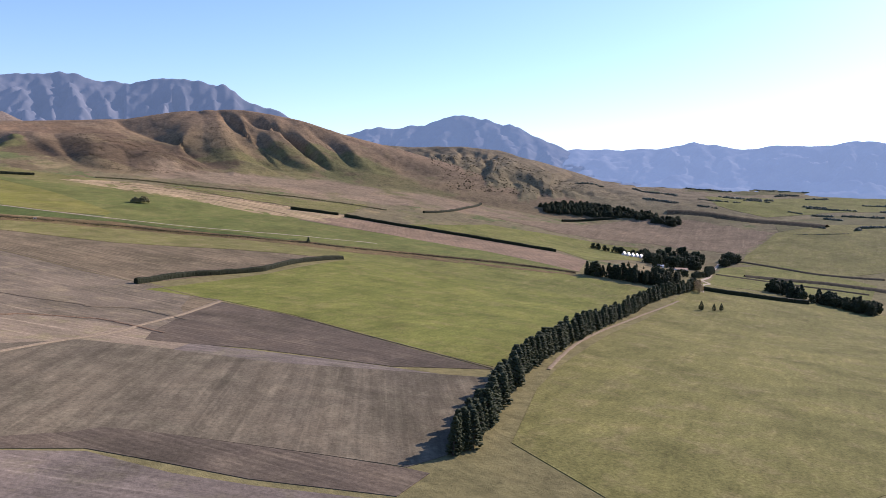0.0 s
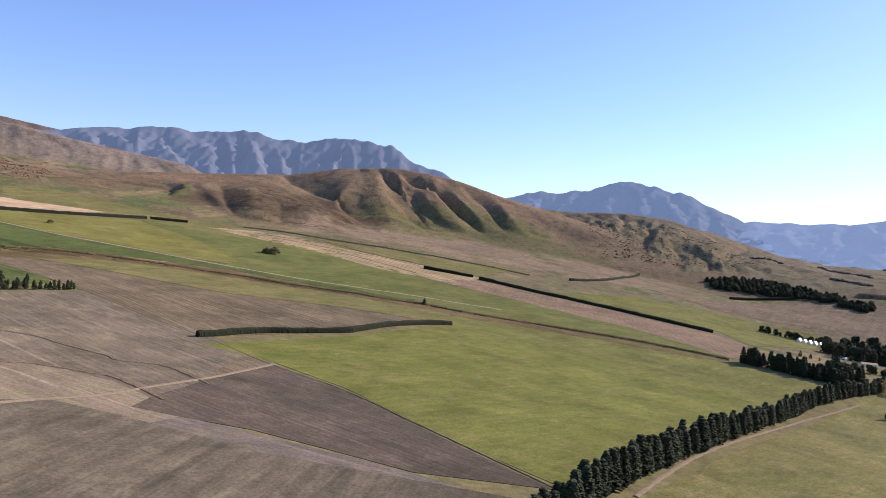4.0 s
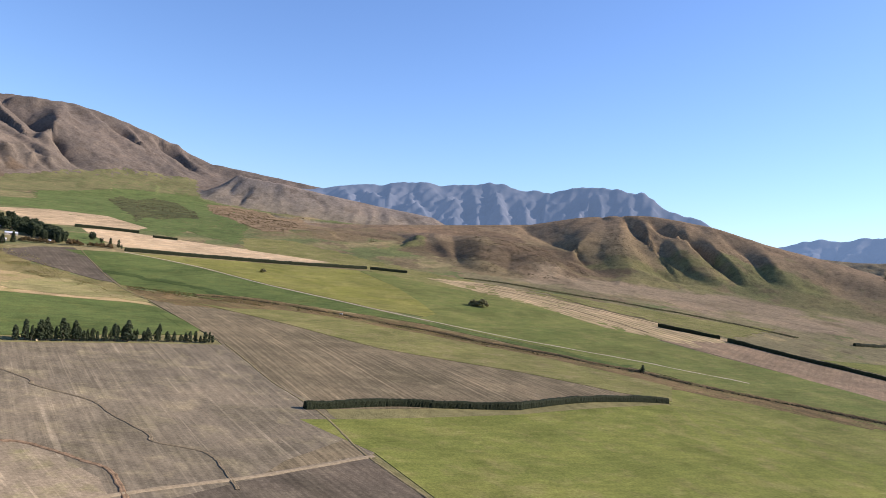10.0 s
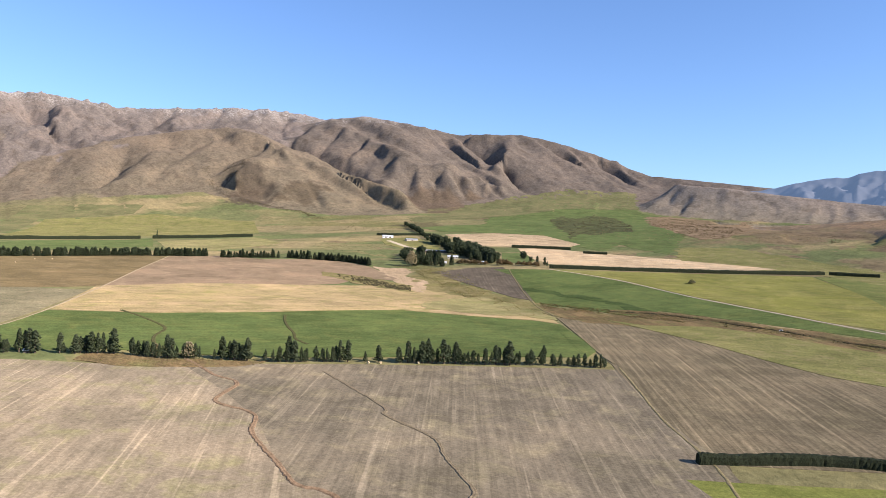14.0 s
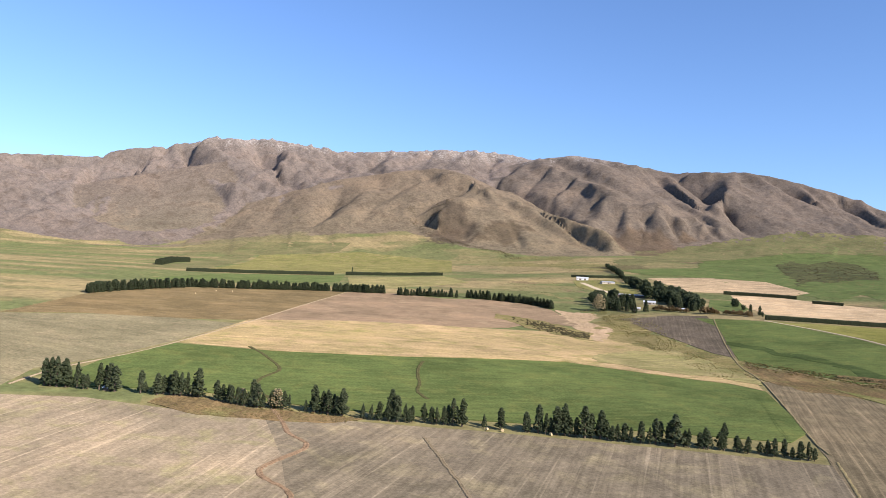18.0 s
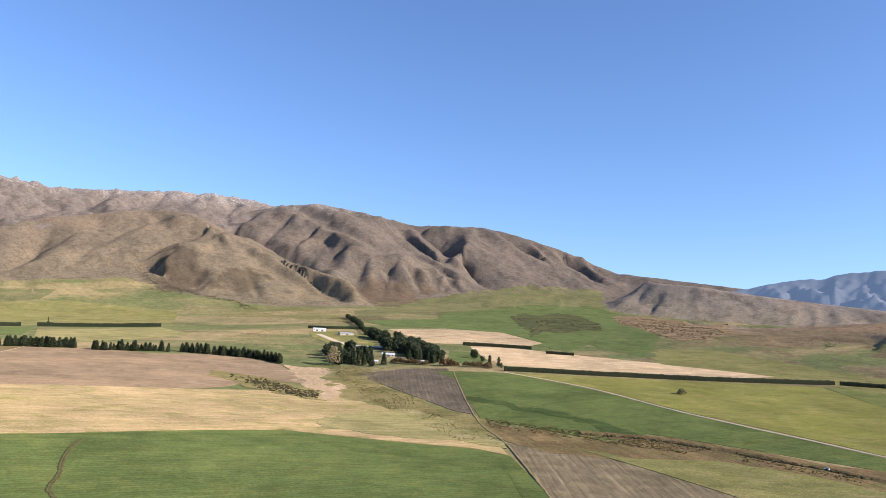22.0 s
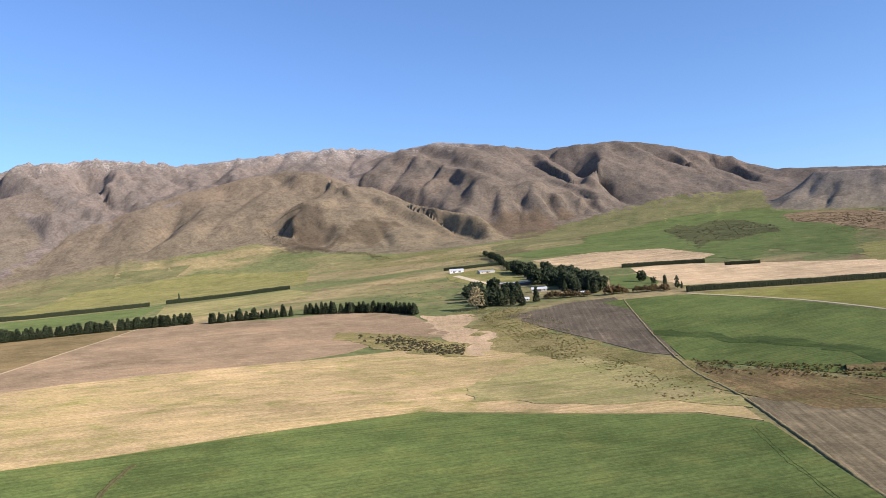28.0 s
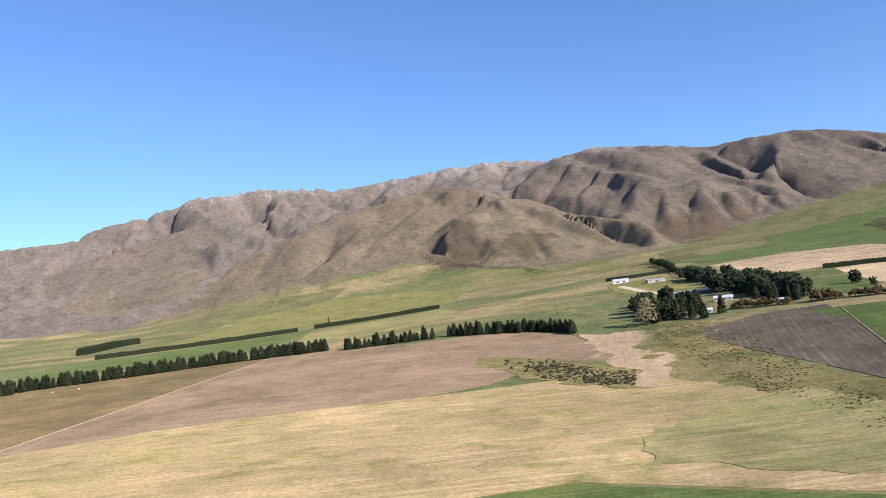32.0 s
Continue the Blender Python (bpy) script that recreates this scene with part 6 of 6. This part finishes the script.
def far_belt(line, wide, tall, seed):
    """A belt of far trees with an uneven top, haze put into its colour."""
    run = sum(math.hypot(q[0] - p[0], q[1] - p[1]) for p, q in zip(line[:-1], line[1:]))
    creek_rushes(line, int(16 + run / 3.2 * max(1.0, wide / 5)), wide, 0.42 * tall, 0.85 * tall, HAZEHEDGE, "shelter trees on the far valley floor, paled by painted haze", seed, "shelter_belt", "trees", 0.2)


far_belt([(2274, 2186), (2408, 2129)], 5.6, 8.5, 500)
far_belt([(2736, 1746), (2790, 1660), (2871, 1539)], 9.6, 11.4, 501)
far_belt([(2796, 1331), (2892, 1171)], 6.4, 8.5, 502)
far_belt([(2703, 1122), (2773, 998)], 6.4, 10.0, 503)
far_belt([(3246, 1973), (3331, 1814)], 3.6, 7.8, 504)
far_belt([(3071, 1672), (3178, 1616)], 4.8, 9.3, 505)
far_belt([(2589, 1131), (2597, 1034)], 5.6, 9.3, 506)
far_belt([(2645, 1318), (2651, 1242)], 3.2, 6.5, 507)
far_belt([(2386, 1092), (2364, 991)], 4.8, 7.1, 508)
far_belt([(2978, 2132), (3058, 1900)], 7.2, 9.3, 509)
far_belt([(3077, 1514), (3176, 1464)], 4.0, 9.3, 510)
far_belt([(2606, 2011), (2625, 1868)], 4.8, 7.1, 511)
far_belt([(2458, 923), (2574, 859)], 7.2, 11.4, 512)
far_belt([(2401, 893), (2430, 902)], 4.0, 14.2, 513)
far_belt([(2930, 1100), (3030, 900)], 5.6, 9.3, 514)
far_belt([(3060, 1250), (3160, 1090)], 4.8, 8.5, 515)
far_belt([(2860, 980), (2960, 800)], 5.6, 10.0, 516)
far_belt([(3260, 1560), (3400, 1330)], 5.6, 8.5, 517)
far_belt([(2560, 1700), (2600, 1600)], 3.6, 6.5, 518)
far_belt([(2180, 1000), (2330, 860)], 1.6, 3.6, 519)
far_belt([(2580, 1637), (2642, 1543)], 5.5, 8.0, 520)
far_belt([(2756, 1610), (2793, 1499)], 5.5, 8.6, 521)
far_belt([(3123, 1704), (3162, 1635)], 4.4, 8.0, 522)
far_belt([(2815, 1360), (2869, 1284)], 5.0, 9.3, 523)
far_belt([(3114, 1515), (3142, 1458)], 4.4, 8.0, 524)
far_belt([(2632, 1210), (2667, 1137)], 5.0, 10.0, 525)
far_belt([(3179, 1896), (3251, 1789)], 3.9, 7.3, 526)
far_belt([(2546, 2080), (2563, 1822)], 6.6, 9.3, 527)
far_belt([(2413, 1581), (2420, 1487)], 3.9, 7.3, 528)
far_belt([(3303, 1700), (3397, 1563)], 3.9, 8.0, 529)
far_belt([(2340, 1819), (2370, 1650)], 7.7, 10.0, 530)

tufts("scrub_bushes", [(-900, 966), (-847, 981), (-778, 962), (-728, 962), (-688, 907), (-722, 899), (-782, 906), (-855, 933)], 520, 0.9, 2.2, SCRUB, "dark scrub in a gully between tilled fields", "scrub", 4)
tufts("weed_tufts", [(-527, 213), (-542, 236), (-531, 258), (-495, 275), (-457, 311), (-434, 332), (-428, 309), (-452, 270), (-470, 246), (-491, 228)], 500, 0.3, 0.9, TUSSOCK, "dead weeds and brown grass beside the pines", "grass", 5)
tufts("bracken_clumps", [(60, 2030), (150, 1880), (310, 1900), (440, 2030), (520, 2150), (480, 2400), (400, 2600), (250, 2560), (120, 2360)], 2800, 0.6, 1.7, THORN, "dark bracken and matagouri on a hillside", "scrub", 6)
tufts("bracken_clumps", [(560, 2300), (840, 2290), (1060, 2300), (1250, 2320), (1200, 2600), (900, 2750), (640, 2700)], 1800, 0.6, 1.8, THORN, "dark scrub in the gullies of a brown hill", "scrub", 61)
tufts("scrub_bushes", [(-973, 2103), (-511, 2199), (-201, 2220), (-150, 2469), (-505, 2526), (-958, 2322)], 900, 0.8, 1.8, BRACKEN, "brown scrub on rolling rough ground", "scrub", 7)
tufts("scrub_bushes", [(1488, 2080), (1969, 1965), (2300, 2100), (2090, 2486), (1700, 2700)], 900, 1.5, 4.0, SCRUB, "dark scrub on lumpy hills", "scrub", 8)
creek_rushes([(-2810, 2300), (-2719, 2239), (-2600, 2205), (-2466, 2186), (-2342, 2202), (-2167, 2227), (-2050, 2190), (-1973, 2150)], 800, 24, 0.7, 1.9, THORN, "dark scrub along a stream at the foot of a tussock hill", 34)
creek_rushes([(-2700, 2400), (-2650, 2330), (-2560, 2270), (-2480, 2230)], 700, 60, 0.6, 1.7, THORN, "dark scrub on a steep tussock face", 35)
tufts("scrub_bushes", [(-2350, 2150), (-2050, 2330), (-1800, 2450), (-1560, 2250), (-1350, 1900), (-1420, 1640), (-1700, 1700), (-2000, 1900)], 1100, 0.5, 1.4, THORN, "dark thorn bushes scattered over the fan", "scrub", 41, 0.8, 0.5)
tufts("scrub_bushes", [(-1400, 1620), (-1240, 1560), (-1080, 1420), (-1000, 1280), (-1080, 1180), (-1330, 1380)], 450, 0.45, 1.1, THORN, "dark thorn bushes on rough ground by the homestead", "scrub", 42, 0.8, 0.5)
tufts("grass_clumps", [(-251, 825), (-101, 856), (70, 830), (200, 735), (78, 690), (-122, 751)], 500, 0.25, 0.6, RUSH, "scattered coarse grass clumps on pale pasture", "grass", 9)


# ---- buildings ----
CREAM = plain_mat("cream_weatherboard", (0.42, 0.375, 0.30), 0.6, vary=0.25)
WHITE = plain_mat("white_paint", (0.78, 0.77, 0.74), 0.5, vary=0.15)
GREYROOF = plain_mat("weathered_iron", (0.42, 0.43, 0.44), 0.45, 0.4, 0.3)
PALEROOF = plain_mat("pale_iron", (0.66, 0.67, 0.68), 0.4, 0.3, 0.2)
TIMBER = plain_mat("dark_timber", (0.12, 0.09, 0.07), 0.8, vary=0.4)
TILE = plain_mat("tan_roof", (0.50, 0.33, 0.20), 0.7, vary=0.3)
PANE = plain_mat("dark_pane", (0.03, 0.035, 0.04), 0.08, vary=0.0)


def box(bm, lo, hi):
    bmesh.ops.create_cube(bm, size=1.0, matrix=Matrix.LocRotScale([(a + b) / 2 for a, b in zip(lo, hi)], None, [b - a for a, b in zip(lo, hi)]))


def building(name, x, y, way, length, width, eaves, ridge, wall_mat, roof_mat, label, doors=1, windows=2, group=""):
    """A gabled farm building: walls with gables, an overhanging roof in two slopes, doors and windows."""
    root = tagged(new(name), label, "building", group)
    root.matrix_basis = pose(x, y, height(x, y), 0, 0, way)
    l, w = length / 2, width / 2
    bm = bmesh.new()
    pts = [(-l, -w, -2), (l, -w, -2), (l, w, -2), (-l, w, -2), (-l, -w, eaves), (l, -w, eaves), (l, w, eaves), (-l, w, eaves), (-l, 0, ridge), (l, 0, ridge)]
    v = [bm.verts.new(p) for p in pts]
    for f in ((0, 1, 5, 4), (2, 3, 7, 6), (1, 2, 6, 9, 5), (3, 0, 4, 8, 7)):
        bm.faces.new([v[i] for i in f])
    part("wall", bm, wall_mat, root)
    for side in (-1, 1):
        bm = bmesh.new()
        o, t = 0.6, 0.18
        drop = (ridge - eaves) * o / w
        a = [(-l - o, side * (w + o), eaves - drop + 0.05), (l + o, side * (w + o), eaves - drop + 0.05), (l + o, 0, ridge + 0.05), (-l - o, 0, ridge + 0.05)]
        vs = [bm.verts.new(p) for p in a] + [bm.verts.new((p[0], p[1], p[2] + t)) for p in a]
        for f in ((0, 1, 2, 3), (7, 6, 5, 4), (0, 4, 5, 1), (1, 5, 6, 2), (2, 6, 7, 3), (3, 7, 4, 0)):
            bm.faces.new([vs[i] for i in f])
        bmesh.ops.recalc_face_normals(bm, faces=bm.faces[:])
        part("roof", bm, roof_mat, root)
    for k in range(doors):
        bm = bmesh.new()
        c = -l + length * (k + 0.7) / (doors + 0.4)
        dw, dh = min(2.4, length / 8), min(eaves - 0.4, 3.4)
        box(bm, (c - dw, -w - 0.08, 0), (c + dw, -w + 0.04, dh))
        part("door", bm, TIMBER, root)
    for k in range(windows):
        bm = bmesh.new()
        c = -l + length * (k + 0.3) / windows
        box(bm, (c - 0.8, -w - 0.06, eaves * 0.35), (c + 0.8, -w + 0.04, eaves * 0.75))
        part("window", bm, PANE, root)
    return root


building("shed", -1268, 1632, 42, 30, 12, 5, 8, WHITE, PALEROOF, "long white-walled farm shed in front of a dark hedge", 2, 3)
building("shed", -979, 1432, 40, 58, 12, 4, 6, TIMBER, GREYROOF, "long low dark timber shed with grey iron roof", 4, 0)
building("shed", -1171, 1609, 60, 34, 14, 4, 6.5, CREAM, GREYROOF, "grey-roofed shed at the edge of dark trees", 1, 2)
building("house", -880, 1353, 35, 24, 11, 4, 7, CREAM, PALEROOF, "homestead with pale iron roof among conifers", 1, 4)
building("house", -841, 1251, 40, 13, 9, 3.2, 5.5, CREAM, PALEROOF, "small cream cottage among trees", 1, 3)
building("house", -777, 1301, 40, 13, 9, 3.2, 5.5, CREAM, PALEROOF, "small cream cottage behind autumn trees", 1, 3)
building("house", 1247, 679, -30, 30, 13, 4, 7, WHITE, TILE, "homestead with tan roof in a grove", 1, 4)
building("house", 1225, 725, -30, 16, 10, 3.4, 6, WHITE, PALEROOF, "outbuilding with pale roof beside a homestead", 1, 2)
for k in range(5):
    building("hay_shed", 1390 + 11 * k, 1004 - 6 * k, 30, 18, 8.5, 4, 10, WHITE, GREYROOF, "steep white gabled farm shed in a row", 1, 0, "white gabled sheds")
building("hut", -565, 196, 40, 5, 3.5, 2.2, 3.2, TIMBER, PALEROOF, "small hut with a pale roof under pines", 1, 0)

# ---- small things ----
HEAP = plain_mat("straw_bale", (0.62, 0.47, 0.27), 0.9, vary=0.4)
for k, (x, y) in enumerate(((-369, 380), (-361, 387), (-337, 409), (-1303, 628), (-1294, 655), (-1252, 566))):
    bm = bmesh.new()
    bmesh.ops.create_cone(bm, cap_ends=True, segments=14, radius1=0.95, radius2=0.95, depth=1.5, matrix=Matrix.Rotation(radians(90), 4, "X"))
    bmesh.ops.bevel(bm, geom=bm.edges[:], offset=0.08, segments=1)
    me = bpy.data.meshes.new("straw_bale")
    bm.to_mesh(me)
    bm.free()
    me.materials.append(HEAP)
    tagged(new("straw_bale", me), "round straw bale lying at the field edge", "bale", "straw bales").matrix_basis = pose(x, y, height(x, y) + 1.1, 0, 0, 40 * k)
CONCRETE = plain_mat("concrete", (0.62, 0.60, 0.56), 0.85, vary=0.3, scale=1.5)
culvert = tagged(new("culvert"), "pale concrete culvert in the creek bank, its pipe mouth painted dark", "culvert")
culvert.matrix_basis = pose(-119, 899, height(-119, 899) + 1.0, 0, 0, -20) @ Matrix.Scale(0.62, 4)
bm = bmesh.new()
box(bm, (-3.2, -0.4, -1), (3.2, 0.4, 3.2))
part("headwall", bm, CONCRETE, culvert)
# closed cylinder whose near-black end paints the shade inside the pipe
bm = bmesh.new()
bmesh.ops.create_cone(bm, cap_ends=True, segments=16, radius1=1.1, radius2=1.1, depth=1.2, matrix=Matrix.Translation((0, -0.1, 1.2)) @ Matrix.Rotation(radians(90), 4, "X"))
part("pipe", bm, PANE, culvert)
for side in (-1, 1):
    bm = bmesh.new()
    box(bm, (side * 3.2 - 0.3, -3.2, -1), (side * 3.2 + 0.3, -0.4, 2.0))
    part("wing_wall", bm, CONCRETE, culvert)

# wheel marks in the crop beside the boundary
SOIL = plain_mat("wheel_mark", (0.055, 0.085, 0.025), 0.95, vary=0.5)
for d in (0.0, 2.2):
    strip("wheel_track", [(-354 - d, 734), (-321 - d, 676), (-298 - d, 642), (-262 - d, 583), (-238 - d, 548)], (-0.2, 0, 0.2), (0, 0.03, 0), SOIL, "dark wheel mark pressed into the green crop", 6, 0.3, "track", lift=0.72)

tufts("heather_scrub", [(-1295, 2798), (-1327, 2981), (-1222, 2897), (-1226, 3111), (-1094, 3056), (-901, 2653), (-780, 2306), (-836, 2280), (-849, 2178), (-909, 2166), (-876, 2020), (-943, 2169), (-1036, 2282)], 480, 1.2, 3.2, SCRUB, "dark heather and scrub in a hillside hollow", "scrub", 21)
tufts("heather_scrub", [(-984, 3084), (-943, 3260), (-818, 3175), (-697, 3069), (-450, 2468), (-494, 2276), (-548, 2225), (-651, 2348), (-815, 2633)], 900, 1.2, 3.6, BRACKEN, "brown scrub in an eroded hillside gully", "scrub", 22)
